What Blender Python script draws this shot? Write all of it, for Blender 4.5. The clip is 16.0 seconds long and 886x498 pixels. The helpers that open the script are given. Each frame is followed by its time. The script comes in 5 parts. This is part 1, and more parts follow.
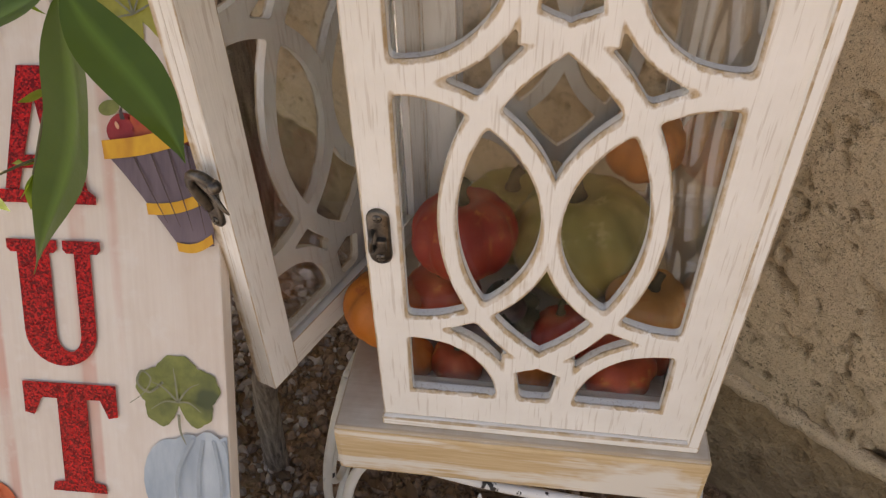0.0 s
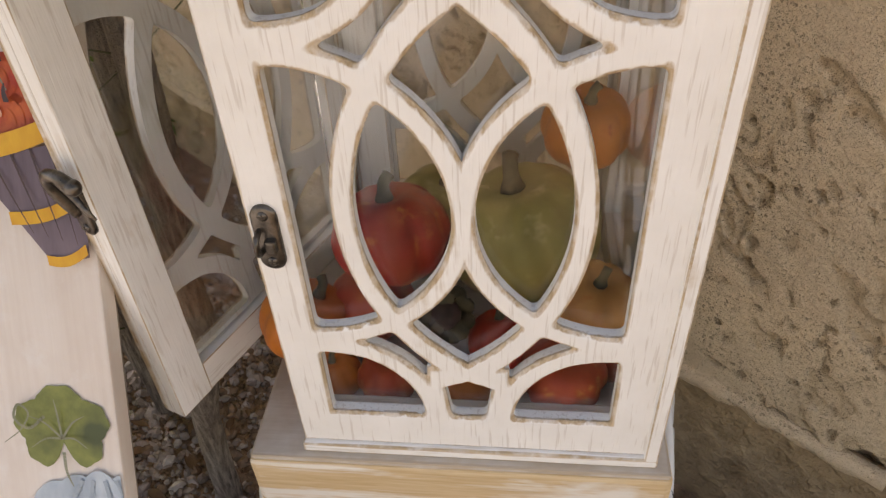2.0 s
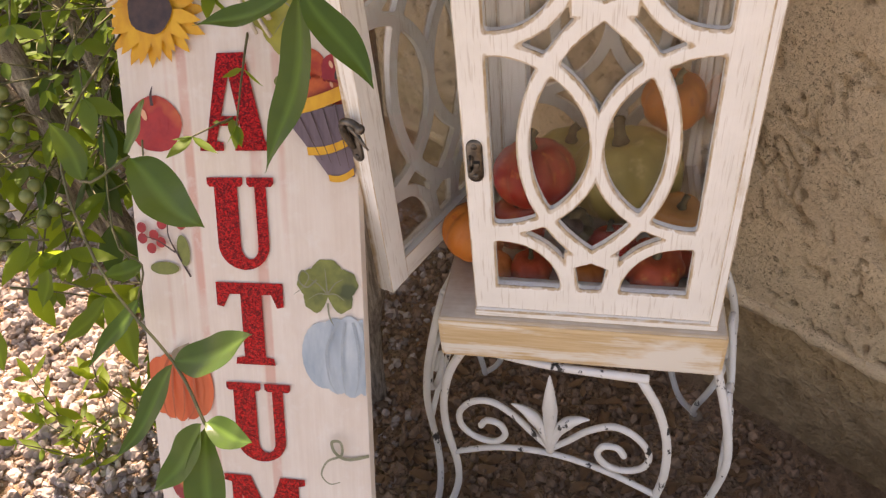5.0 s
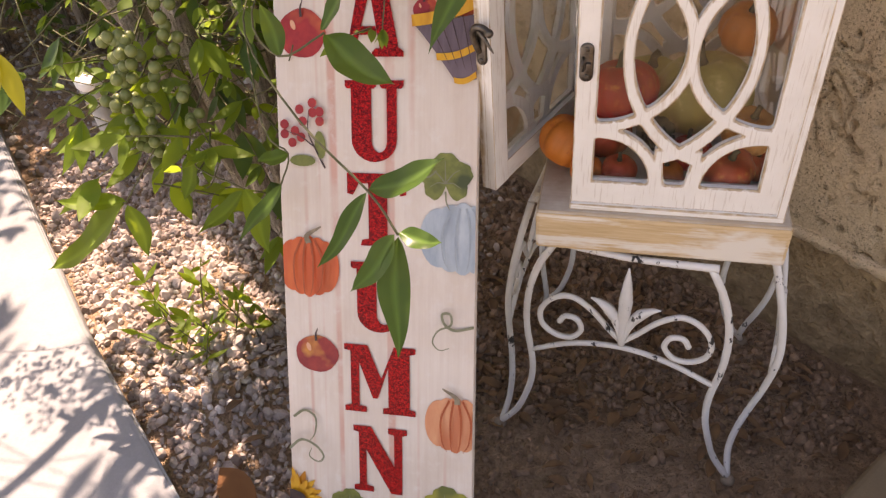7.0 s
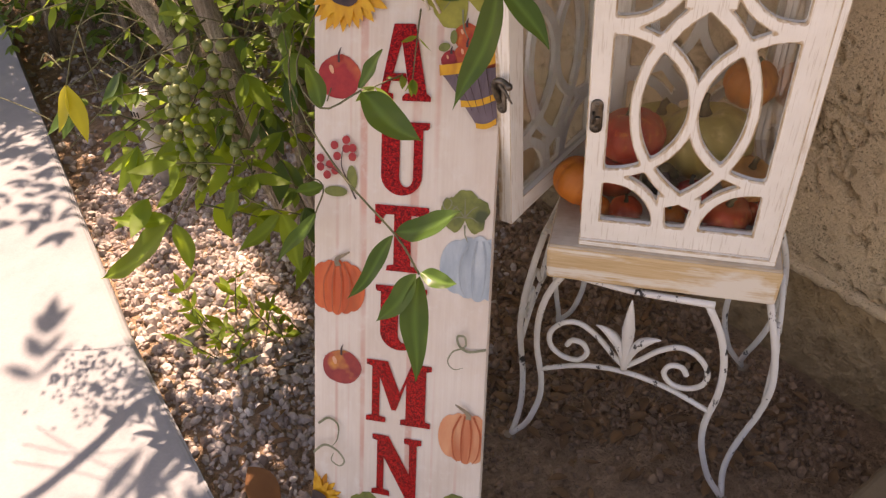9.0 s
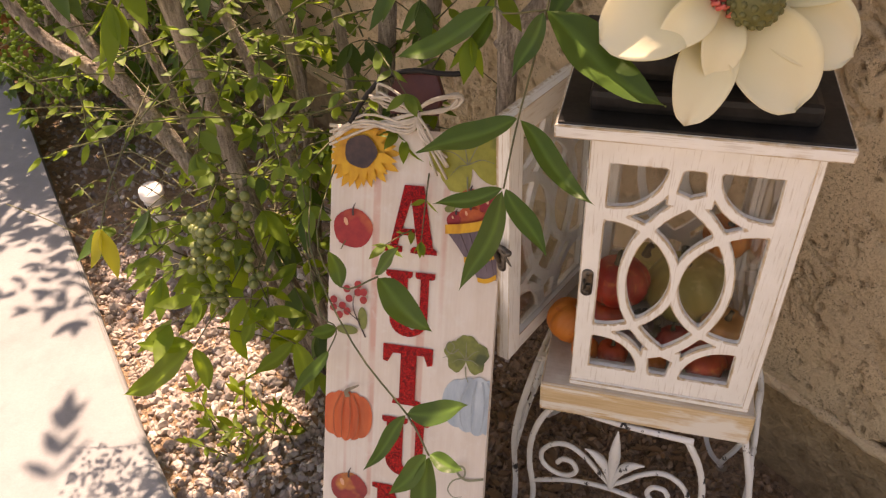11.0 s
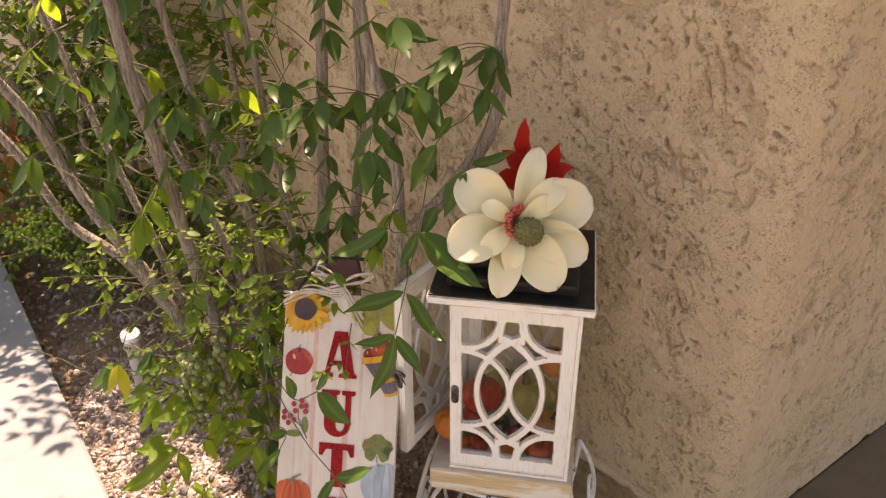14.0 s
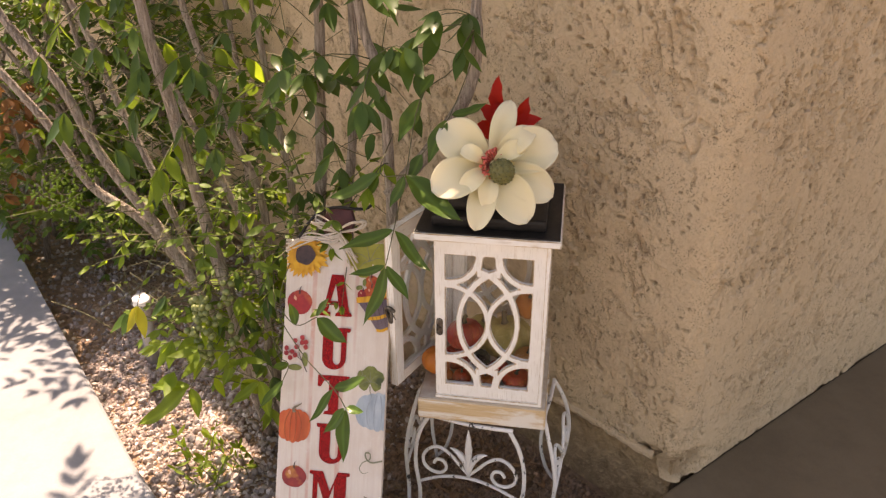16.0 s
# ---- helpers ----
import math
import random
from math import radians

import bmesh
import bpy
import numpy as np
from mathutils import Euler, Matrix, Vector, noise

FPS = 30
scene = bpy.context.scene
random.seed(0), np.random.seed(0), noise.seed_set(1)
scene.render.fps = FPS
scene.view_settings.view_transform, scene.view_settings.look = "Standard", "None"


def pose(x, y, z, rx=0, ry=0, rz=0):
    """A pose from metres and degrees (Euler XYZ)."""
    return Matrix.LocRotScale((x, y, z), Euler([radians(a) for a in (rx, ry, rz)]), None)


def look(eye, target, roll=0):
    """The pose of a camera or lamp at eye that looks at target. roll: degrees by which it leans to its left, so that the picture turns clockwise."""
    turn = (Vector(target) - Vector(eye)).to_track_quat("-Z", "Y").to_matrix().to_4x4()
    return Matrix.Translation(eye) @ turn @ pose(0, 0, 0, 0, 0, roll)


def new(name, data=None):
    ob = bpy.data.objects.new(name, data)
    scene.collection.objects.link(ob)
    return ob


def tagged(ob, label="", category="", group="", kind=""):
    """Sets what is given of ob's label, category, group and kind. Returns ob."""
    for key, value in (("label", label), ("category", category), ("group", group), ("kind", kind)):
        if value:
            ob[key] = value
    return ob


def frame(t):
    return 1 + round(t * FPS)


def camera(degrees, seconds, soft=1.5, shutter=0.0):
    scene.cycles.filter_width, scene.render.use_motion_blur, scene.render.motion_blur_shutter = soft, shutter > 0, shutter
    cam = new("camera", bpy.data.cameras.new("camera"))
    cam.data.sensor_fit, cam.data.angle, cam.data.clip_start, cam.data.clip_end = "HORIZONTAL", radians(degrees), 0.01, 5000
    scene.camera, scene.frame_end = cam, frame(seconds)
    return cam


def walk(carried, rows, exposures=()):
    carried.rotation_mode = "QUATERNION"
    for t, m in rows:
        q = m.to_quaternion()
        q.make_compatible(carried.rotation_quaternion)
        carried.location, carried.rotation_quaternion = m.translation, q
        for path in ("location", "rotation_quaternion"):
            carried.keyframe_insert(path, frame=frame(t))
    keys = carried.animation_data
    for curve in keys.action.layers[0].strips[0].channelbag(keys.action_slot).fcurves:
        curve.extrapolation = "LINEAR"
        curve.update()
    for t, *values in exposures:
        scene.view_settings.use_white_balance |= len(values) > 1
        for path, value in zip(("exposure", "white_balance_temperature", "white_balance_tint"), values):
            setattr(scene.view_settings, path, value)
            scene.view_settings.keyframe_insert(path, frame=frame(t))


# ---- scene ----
cam = camera(61.5, 16.0, soft=1.3)
PATH = [
    (0, (0.012, 0.007, 0.791), (-0.206, 1.496, -0.526), -1.5),
    (0.5, (0.03, 0.021, 0.784), (-0.166, 1.524, -0.521), -1.7),
    (1, (0.041, 0.041, 0.769), (-0.14, 1.552, -0.528), -2.2),
    (1.5, (0.047, 0.046, 0.753), (-0.129, 1.56, -0.543), -2.7),
    (2, (0.045, 0.044, 0.752), (-0.144, 1.558, -0.541), -3.2),
    (2.5, (0.035, 0.027, 0.746), (-0.182, 1.538, -0.546), -3.4),
    (3, (-0.006, 0.014, 0.751), (-0.258, 1.525, -0.536), -3.6),
    (3.2, (-0.023, 0.008, 0.752), (-0.286, 1.523, -0.527), -3.7),
    (5.3, (0.026, -0.174, 0.852), (-0.373, 1.289, -0.452), -6.8),
    (5.5, (0.017, -0.188, 0.85), (-0.384, 1.268, -0.461), -6.7),
    (6, (-0.004, -0.235, 0.854), (-0.404, 1.223, -0.455), -6.4),
    (6.5, (-0.03, -0.272, 0.848), (-0.44, 1.186, -0.458), -6.1),
    (7, (-0.033, -0.296, 0.849), (-0.456, 1.159, -0.456), -5.9),
    (7.5, (-0.033, -0.326, 0.847), (-0.472, 1.129, -0.453), -5.8),
    (8, (-0.025, -0.335, 0.846), (-0.477, 1.116, -0.454), -5.7),
    (8.5, (-0.018, -0.336, 0.862), (-0.486, 1.111, -0.436), -5.6),
    (9, (-0.017, -0.327, 0.912), (-0.499, 1.12, -0.383), -5.2),
    (9.2, (-0.012, -0.318, 0.928), (-0.507, 1.127, -0.363), -5.2),
    (11.3, (-0.032, -0.297, 1.083), (-0.49, 1.213, -0.147), -3.2),
    (11.5, (-0.025, -0.296, 1.097), (-0.477, 1.234, -0.109), -3.1),
    (12, (-0.017, -0.33, 1.131), (-0.441, 1.25, -0.02), -3.0),
    (12.5, (-0.009, -0.393, 1.18), (-0.396, 1.238, 0.09), -2.8),
    (13, (0.007, -0.48, 1.239), (-0.349, 1.192, 0.202), -2.4),
    (13.5, (0.033, -0.55, 1.292), (-0.301, 1.153, 0.298), -1.5),
    (14, (0.087, -0.614, 1.311), (-0.229, 1.109, 0.347), -0.4),
    (14.5, (0.104, -0.682, 1.325), (-0.208, 1.051, 0.377), 0.4),
    (15, (0.118, -0.727, 1.314), (-0.195, 1.007, 0.368), 0.5),
    (15.5, (0.123, -0.764, 1.28), (-0.188, 0.972, 0.338), 0.2),
    (16, (0.134, -0.792, 1.272), (-0.17, 0.957, 0.35), -0.5),
]
walk(cam, [(t, look(eye, target, roll)) for t, eye, target, roll in PATH],
     [(0, 1.30, 10500, 25), (1, 1.48, 10300, 23), (3, 1.55, 10200, 26), (6, 1.56, 10300, 31), (9, 1.34, 10800, 33), (11.5, 1.25, 11800, 32), (13, 1.36, 11300, 31), (13.6, 1.38, 11100, 29), (16, 1.44, 10800, 30)])

# ---- light ----
SUN_FROM = Vector((-0.27, 0.46, 0.85)).normalized()
world = bpy.data.worlds.new("world")
scene.world = world
world.use_nodes = True
wn = world.node_tree.nodes
sky = wn.new("ShaderNodeTexSky")
sky.sky_type, sky.sun_disc = "NISHITA", False
sky.sun_elevation, sky.sun_rotation = math.asin(SUN_FROM.z), math.atan2(SUN_FROM.x, SUN_FROM.y)
wn["Background"].inputs["Strength"].default_value = 0.125
world.node_tree.links.new(sky.outputs[0], wn["Background"].inputs[0])
sun = new("sun", bpy.data.lights.new("sun", "SUN"))
sun.data.energy, sun.data.angle, sun.data.color = 5.0, radians(0.6), (0.97, 0.975, 1.0)
sun.matrix_world = look(SUN_FROM * 20, (0, 0, 0))
R = random.Random(7)


# ---- materials ----
class Nodes:
    """Short hand for a node tree of one Principled material."""

    def __init__(self, name, rough=0.6, metal=0.0, color=(0.5, 0.5, 0.5)):
        self.m = bpy.data.materials.new(name)
        self.m.use_nodes = True
        self.t = self.m.node_tree
        self.b = self.t.nodes["Principled BSDF"]
        self.set("Roughness", rough), self.set("Metallic", metal), self.set("Base Color", (*color, 1))
        self.co = self.add("ShaderNodeTexCoord").outputs["Object"]

    def add(self, kind):
        return self.t.nodes.new(kind)

    def link(self, a, b):
        self.t.links.new(a, b)

    def set(self, key, v):
        if isinstance(v, bpy.types.NodeSocket):
            self.link(v, self.b.inputs[key])
        else:
            self.b.inputs[key].default_value = v

    def scaled(self, s):
        n = self.add("ShaderNodeMapping")
        n.inputs["Scale"].default_value = s
        self.link(self.co, n.inputs[0])
        return n.outputs[0]

    def noise(self, scale, detail=4, rough=0.6, stretch=(1, 1, 1), lo=0.0, hi=1.0):
        n = self.add("ShaderNodeTexNoise")
        n.inputs["Scale"].default_value, n.inputs["Detail"].default_value, n.inputs["Roughness"].default_value = scale, detail, rough
        self.link(self.scaled(stretch), n.inputs["Vector"])
        return self.ramp(n.outputs[0], lo, hi)

    def cells(self, scale, kind="F1", out="Distance"):
        n = self.add("ShaderNodeTexVoronoi")
        n.feature = kind
        n.inputs["Scale"].default_value = scale
        self.link(self.co, n.inputs["Vector"])
        return n.outputs[out]

    def ramp(self, v, lo, hi, a=0.0, b=1.0):
        n = self.add("ShaderNodeMapRange")
        n.inputs[1].default_value, n.inputs[2].default_value, n.inputs[3].default_value, n.inputs[4].default_value = lo, hi, a, b
        self.link(v, n.inputs[0])
        return n.outputs[0]

    def math(self, op, a, b):
        n = self.add("ShaderNodeMath")
        n.operation, n.use_clamp = op, op in ("ADD", "MULTIPLY")
        for i, v in enumerate((a, b)):
            if isinstance(v, bpy.types.NodeSocket):
                self.link(v, n.inputs[i])
            else:
                n.inputs[i].default_value = v
        return n.outputs[0]

    def mix(self, f, a, b):
        n = self.add("ShaderNodeMix")
        n.data_type = "RGBA"
        for i, v in ((0, f), (6, a), (7, b)):
            if isinstance(v, bpy.types.NodeSocket):
                self.link(v, n.inputs[i])
            else:
                n.inputs[i].default_value = (*v, 1) if isinstance(v, tuple) else v
        return n.outputs[2]

    def bump(self, h, strength=0.5, dist=0.002):
        n = self.add("ShaderNodeBump")
        n.inputs["Strength"].default_value, n.inputs["Distance"].default_value = strength, dist
        self.link(h, n.inputs["Height"])
        if self.b.inputs["Normal"].links:
            self.link(self.b.inputs["Normal"].links[0].from_socket, n.inputs["Normal"])
        self.set("Normal", n.outputs[0])

    def random(self):
        return self.add("ShaderNodeObjectInfo").outputs["Random"]

    def island(self):
        return self.add("ShaderNodeNewGeometry").outputs["Random Per Island"]

    def attr(self, name):
        n = self.add("ShaderNodeAttribute")
        n.attribute_name = name
        return n.outputs["Fac"]


def m_plain(name, a, b, scale=40, rough=0.6, bump=0.2, dist=0.001, metal=0.0):
    n = Nodes(name, rough, metal)
    v = n.noise(scale, 5, 0.6, lo=0.3, hi=0.7)
    n.set("Base Color", n.mix(v, a, b))
    n.set("Roughness", n.ramp(n.noise(scale * 3, 3), 0, 1, rough - 0.12, rough + 0.12))
    n.bump(v, bump, dist)
    return n.m


def m_stucco():
    """Trowelled plaster: pale smooth skins over a rough, darker, sandy coat; shade in recesses and pits is put into the
    colour.
    """
    n = Nodes("stucco", 0.93)
    big = n.noise(2.6, 4, lo=0.3, hi=0.7)
    low = n.attr("wear")
    grain = n.noise(520, 3, 0.7, lo=0.3, hi=0.7)
    mid = n.noise(210, 4, 0.7, lo=0.3, hi=0.7)
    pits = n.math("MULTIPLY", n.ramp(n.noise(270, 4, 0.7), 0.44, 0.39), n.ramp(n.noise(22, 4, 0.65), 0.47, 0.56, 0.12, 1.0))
    c = n.mix(big, (0.71, 0.54, 0.35), (0.79, 0.61, 0.405))
    c = n.mix(n.math("MULTIPLY", n.noise(60, 5, 0.7, lo=0.48, hi=0.62), 0.20), c, (0.54, 0.39, 0.24))
    # open coat and torn edges, darkened in colour for the shade in recesses
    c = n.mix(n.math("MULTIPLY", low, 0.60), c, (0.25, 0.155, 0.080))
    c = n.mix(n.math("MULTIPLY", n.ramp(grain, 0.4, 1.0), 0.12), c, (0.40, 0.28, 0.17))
    # pits coloured dark in place of the shadow inside them
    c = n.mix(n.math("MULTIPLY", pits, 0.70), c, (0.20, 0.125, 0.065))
    n.set("Base Color", c)
    n.bump(n.noise(75, 5, 0.7, lo=0.3, hi=0.7), 0.75, 0.005), n.bump(mid, 0.6, 0.003)
    n.bump(n.math("SUBTRACT", 1.0, pits), 0.5, 0.003), n.bump(grain, 0.45, 0.0012)
    return n.m


def m_concrete(name="concrete", a=(0.232, 0.243, 0.25), b=(0.28, 0.291, 0.298)):
    n = Nodes(name, 0.9)
    big, fine = n.noise(5, 6, lo=0.3, hi=0.7), n.noise(260, 3, 0.7, lo=0.3, hi=0.7)
    c = n.mix(big, a, b)
    c = n.mix(n.math("MULTIPLY", n.noise(17, 6, 0.7, lo=0.45, hi=0.68), 0.28), c, tuple(q * 0.62 for q in a))
    n.set("Base Color", n.mix(n.math("MULTIPLY", fine, 0.25), c, tuple(q * 0.7 for q in a)))
    n.bump(big, 0.2, 0.004), n.bump(fine, 0.3, 0.001)
    return n.m


def m_soil():
    n = Nodes("soil", 0.97)
    big, mid, fine = n.noise(7, 5, lo=0.3, hi=0.7), n.noise(55, 5, lo=0.3, hi=0.7), n.noise(300, 3, lo=0.3, hi=0.7)
    c = n.mix(big, (0.40, 0.26, 0.165), (0.58, 0.395, 0.26))
    c = n.mix(n.math("MULTIPLY", mid, 0.6), c, (0.15, 0.088, 0.056))
    n.set("Base Color", c)
    n.bump(mid, 1.0, 0.014), n.bump(fine, 0.8, 0.003)
    return n.m


def m_stone():
    n = Nodes("stone", 0.88)
    r = n.island()
    c = n.mix(r, (0.27, 0.205, 0.175), (0.58, 0.51, 0.46))
    c = n.mix(n.math("GREATER_THAN", n.math("FRACT", n.math("MULTIPLY", r, 7.3), 0), 0.50), c, (0.76, 0.70, 0.65))
    v = n.noise(120, 4, lo=0.3, hi=0.7)
    n.set("Base Color", n.mix(n.math("MULTIPLY", v, 0.35), c, (0.17, 0.12, 0.10)))
    n.bump(v, 0.5, 0.0015)
    return n.m


def m_white_wood(name, grain_axis, wear=0.45):
    """White paint rubbed through to tan wood along the grain and along edges."""
    n = Nodes(name, 0.62)
    st = [1.0, 1.0, 1.0]
    st[grain_axis] = 0.055
    streak = n.noise(170, 4, 0.6, tuple(st), lo=0.3, hi=0.7)
    fine = n.noise(520, 2, 0.6, tuple(st), lo=0.35, hi=0.65)
    patch = n.noise(16, 4, 0.6, lo=0.3, hi=0.7)
    w = n.math("ADD", n.attr("wear"), n.math("MULTIPLY", n.math("SUBTRACT", patch, 0.5), wear))
    w = n.math("MULTIPLY", w, n.ramp(streak, 0.1, 0.75, 0.25, 1.0))
    w = n.math("MULTIPLY", n.ramp(w, 0.19, 0.44), n.ramp(n.noise(85, 4, 0.7), 0.38, 0.56, 0.5, 1.0))
    wood = n.mix(fine, (0.40, 0.275, 0.155), (0.58, 0.44, 0.285))
    paint = n.mix(n.noise(30, 4, lo=0.3, hi=0.7), (0.81, 0.785, 0.73), (0.88, 0.86, 0.81))
    paint = n.mix(n.math("MULTIPLY", n.ramp(fine, 0.74, 1.0), 0.30), paint, (0.42, 0.33, 0.24))
    n.set("Base Color", n.mix(w, paint, wood))
    n.bump(streak, 0.25, 0.0008), n.bump(fine, 0.2, 0.0004), n.bump(n.math("SUBTRACT", 1.0, w), 0.3, 0.0005)
    return n.m


def m_bare_wood():
    n = Nodes("washed_wood", 0.7)
    st = (0.06, 1, 1)
    streak, fine = n.noise(95, 5, 0.62, st, lo=0.35, hi=0.65), n.noise(420, 3, 0.6, st, lo=0.3, hi=0.7)
    patch = n.noise(24, 4, 0.6, (0.55, 1, 1.3), lo=0.28, hi=0.56)
    wood = n.mix(fine, (0.58, 0.39, 0.20), (0.72, 0.54, 0.33))
    w = n.math("MULTIPLY", n.math("ADD", patch, n.math("MULTIPLY", n.attr("wear"), 0.9)), n.ramp(streak, 0.1, 0.7, 0.35, 1.0))
    n.set("Base Color", n.mix(n.ramp(w, 0.30, 0.72), (0.79, 0.735, 0.645), wood))
    n.bump(streak, 0.25, 0.0008)
    return n.m


def m_grey_wood():
    n = Nodes("greyed_wood_top", 0.75)
    st = (0.06, 1, 1)
    streak = n.noise(110, 5, 0.6, st, lo=0.3, hi=0.7)
    patch = n.noise(22, 4, lo=0.35, hi=0.65)
    c = n.mix(streak, (0.56, 0.50, 0.42), (0.70, 0.64, 0.56))
    n.set("Base Color", n.mix(n.math("MULTIPLY", n.math("ADD", patch, n.attr("wear")), 0.6), c, (0.36, 0.24, 0.13)))
    n.bump(streak, 0.3, 0.001)
    return n.m


def m_iron_white():
    n = Nodes("white_painted_iron", 0.5)
    chip = n.noise(70, 5, 0.65, (1, 1, 0.45), lo=0.615, hi=0.64)
    tint = n.noise(18, 3, lo=0.3, hi=0.7)
    paint = n.mix(tint, (0.70, 0.68, 0.64), (0.80, 0.785, 0.75))
    n.set("Base Color", n.mix(chip, paint, (0.03, 0.027, 0.025)))
    n.bump(n.math("SUBTRACT", 1.0, chip), 0.5, 0.0006)
    return n.m


def m_sign_face():
    n = Nodes("whitewashed_board", 0.55)
    st = (1, 1, 0.035)
    streak, fine = n.noise(45, 5, 0.6, st, lo=0.35, hi=0.7), n.noise(330, 3, 0.6, st, lo=0.35, hi=0.7)
    patch = n.noise(9, 4, lo=0.3, hi=0.7)
    lines = n.noise(75, 1, 0.4, (1, 0.01, 0.010), lo=0.575, hi=0.66)
    c = n.mix(patch, (0.68, 0.565, 0.475), (0.77, 0.685, 0.60))
    c = n.mix(n.math("MULTIPLY", streak, 0.5), c, (0.79, 0.72, 0.645))
    c = n.mix(n.math("MULTIPLY", lines, n.math("MULTIPLY", n.noise(14, 3, lo=0.30, hi=0.55), 0.9)), c, (0.66, 0.34, 0.27))
    c = n.mix(n.math("MULTIPLY", n.noise(26, 5, 0.65, (1, 1, 0.45), lo=0.44, hi=0.64), 0.34), c, (0.60, 0.47, 0.375))
    c = n.mix(n.math("MULTIPLY", fine, 0.20), c, (0.54, 0.41, 0.32))
    c = n.mix(n.math("MULTIPLY", n.noise(70, 4, 0.6, lo=0.55, hi=0.68), 0.4), c, (0.76, 0.71, 0.65))
    n.set("Base Color", c)
    n.bump(fine, 0.08, 0.0003)
    return n.m


def m_glitter():
    n = Nodes("red_glitter", 0.35)
    f = n.cells(900, out="Color")
    g = n.add("ShaderNodeSeparateColor")
    n.link(f, g.inputs[0])
    n.set("Base Color", n.mix(n.ramp(g.outputs[0], 0.25, 1.0), (0.16, 0.003, 0.004), (0.72, 0.018, 0.018)))
    n.set("Specular IOR Level", 0.2)
    n.set("Metallic", n.ramp(g.outputs[1], 0.75, 0.95, 0, 0.6))
    n.bump(g.outputs[2], 0.8, 0.0015)
    return n.m


def m_paint(name, a, b, scale=50, streak=(1, 1, 1), rough=0.5, c=None):
    """Brushed print colours on the board."""
    n = Nodes(name, rough)
    col = n.mix(n.noise(scale, 5, 0.65, streak, lo=0.3, hi=0.7), a, b)
    if c:
        col = n.mix(n.noise(scale * 0.45, 3, 0.5, streak, lo=0.56, hi=0.68), col, c)
    n.set("Base Color", col)
    return n.m


def m_pumpkin(name, a, b, c, rough=0.5, glitter=False):
    n = Nodes(name, rough)
    col = n.mix(n.noise(28, 5, 0.65, lo=0.32, hi=0.68), a, b)
    col = n.mix(n.noise(60, 5, 0.7, lo=0.56, hi=0.66), col, c)
    n.set("Base Color", col)
    n.bump(n.noise(90, 4, lo=0.3, hi=0.7), 0.25, 0.0012)
    if glitter:
        n.set("Metallic", n.ramp(n.cells(1200, out="Distance"), 0.1, 0.0, 0, 0.6))
    return n.m


def m_leaf(name, dark, light, thin=(0.30, 0.46, 0.05), amount=0.38, rough=0.50):
    n = Nodes(name, rough)
    n.set("Specular IOR Level", 0.22)
    r = n.math("ADD", n.math("MULTIPLY", n.island(), 0.6), n.math("MULTIPLY", n.random(), 0.4))
    v = n.noise(70, 3, lo=0.3, hi=0.7)
    col = n.mix(n.math("ADD", n.math("MULTIPLY", r, 0.75), n.math("MULTIPLY", v, 0.25)), dark, light)
    n.set("Base Color", n.mix(n.math("MULTIPLY", n.attr("wear"), 0.45), col, tuple(min(0.8, q * 2.2) for q in light)))
    n.bump(n.noise(160, 3, lo=0.3, hi=0.7), 0.15, 0.0006)
    tr = n.add("ShaderNodeBsdfTranslucent")
    n.link(n.mix(r, tuple(q * 0.7 for q in thin), thin), tr.inputs[0])
    mx = n.add("ShaderNodeMixShader")
    mx.inputs[0].default_value = amount
    n.link(n.b.outputs[0], mx.inputs[1]), n.link(tr.outputs[0], mx.inputs[2])
    n.link(mx.outputs[0], n.t.nodes["Material Output"].inputs[0])
    return n.m


def m_bark():
    n = Nodes("bark", 0.9)
    streak = n.noise(230, 5, 0.65, (1, 1, 0.10), lo=0.36, hi=0.64)
    patch = n.noise(20, 4, lo=0.3, hi=0.7)
    c = n.mix(streak, (0.22, 0.17, 0.135), (0.66, 0.56, 0.465))
    n.set("Base Color", n.mix(n.math("MULTIPLY", patch, 0.5), c, (0.36, 0.265, 0.21)))
    n.bump(streak, 1.0, 0.004), n.bump(n.noise(60, 4, 0.7, (1, 1, 2.5), lo=0.35, hi=0.65), 0.6, 0.004)
    return n.m


def m_petal():
    n = Nodes("cream_petal", 0.55)
    v = n.noise(30, 4, lo=0.3, hi=0.7)
    base = n.mix(v, (0.89, 0.79, 0.46), (0.91, 0.83, 0.54))
    n.set("Base Color", n.mix(n.attr("tip"), base, (0.92, 0.87, 0.68)))
    n.bump(n.noise(110, 3, 0.6, lo=0.3, hi=0.7), 0.1, 0.0008)
    tr = n.add("ShaderNodeBsdfTranslucent")
    tr.inputs[0].default_value = (0.85, 0.78, 0.52, 1)
    mx = n.add("ShaderNodeMixShader")
    mx.inputs[0].default_value = 0.3
    n.link(n.b.outputs[0], mx.inputs[1]), n.link(tr.outputs[0], mx.inputs[2])
    n.link(mx.outputs[0], n.t.nodes["Material Output"].inputs[0])
    return n.m


def m_glass():
    n = Nodes("pane_glass", 0.03, color=(1, 1, 1))
    n.set("Transmission Weight", 1.0), n.set("IOR", 1.42)
    n.set("Roughness", n.ramp(n.noise(25, 4), 0.4, 0.8, 0.02, 0.08))
    return n.m


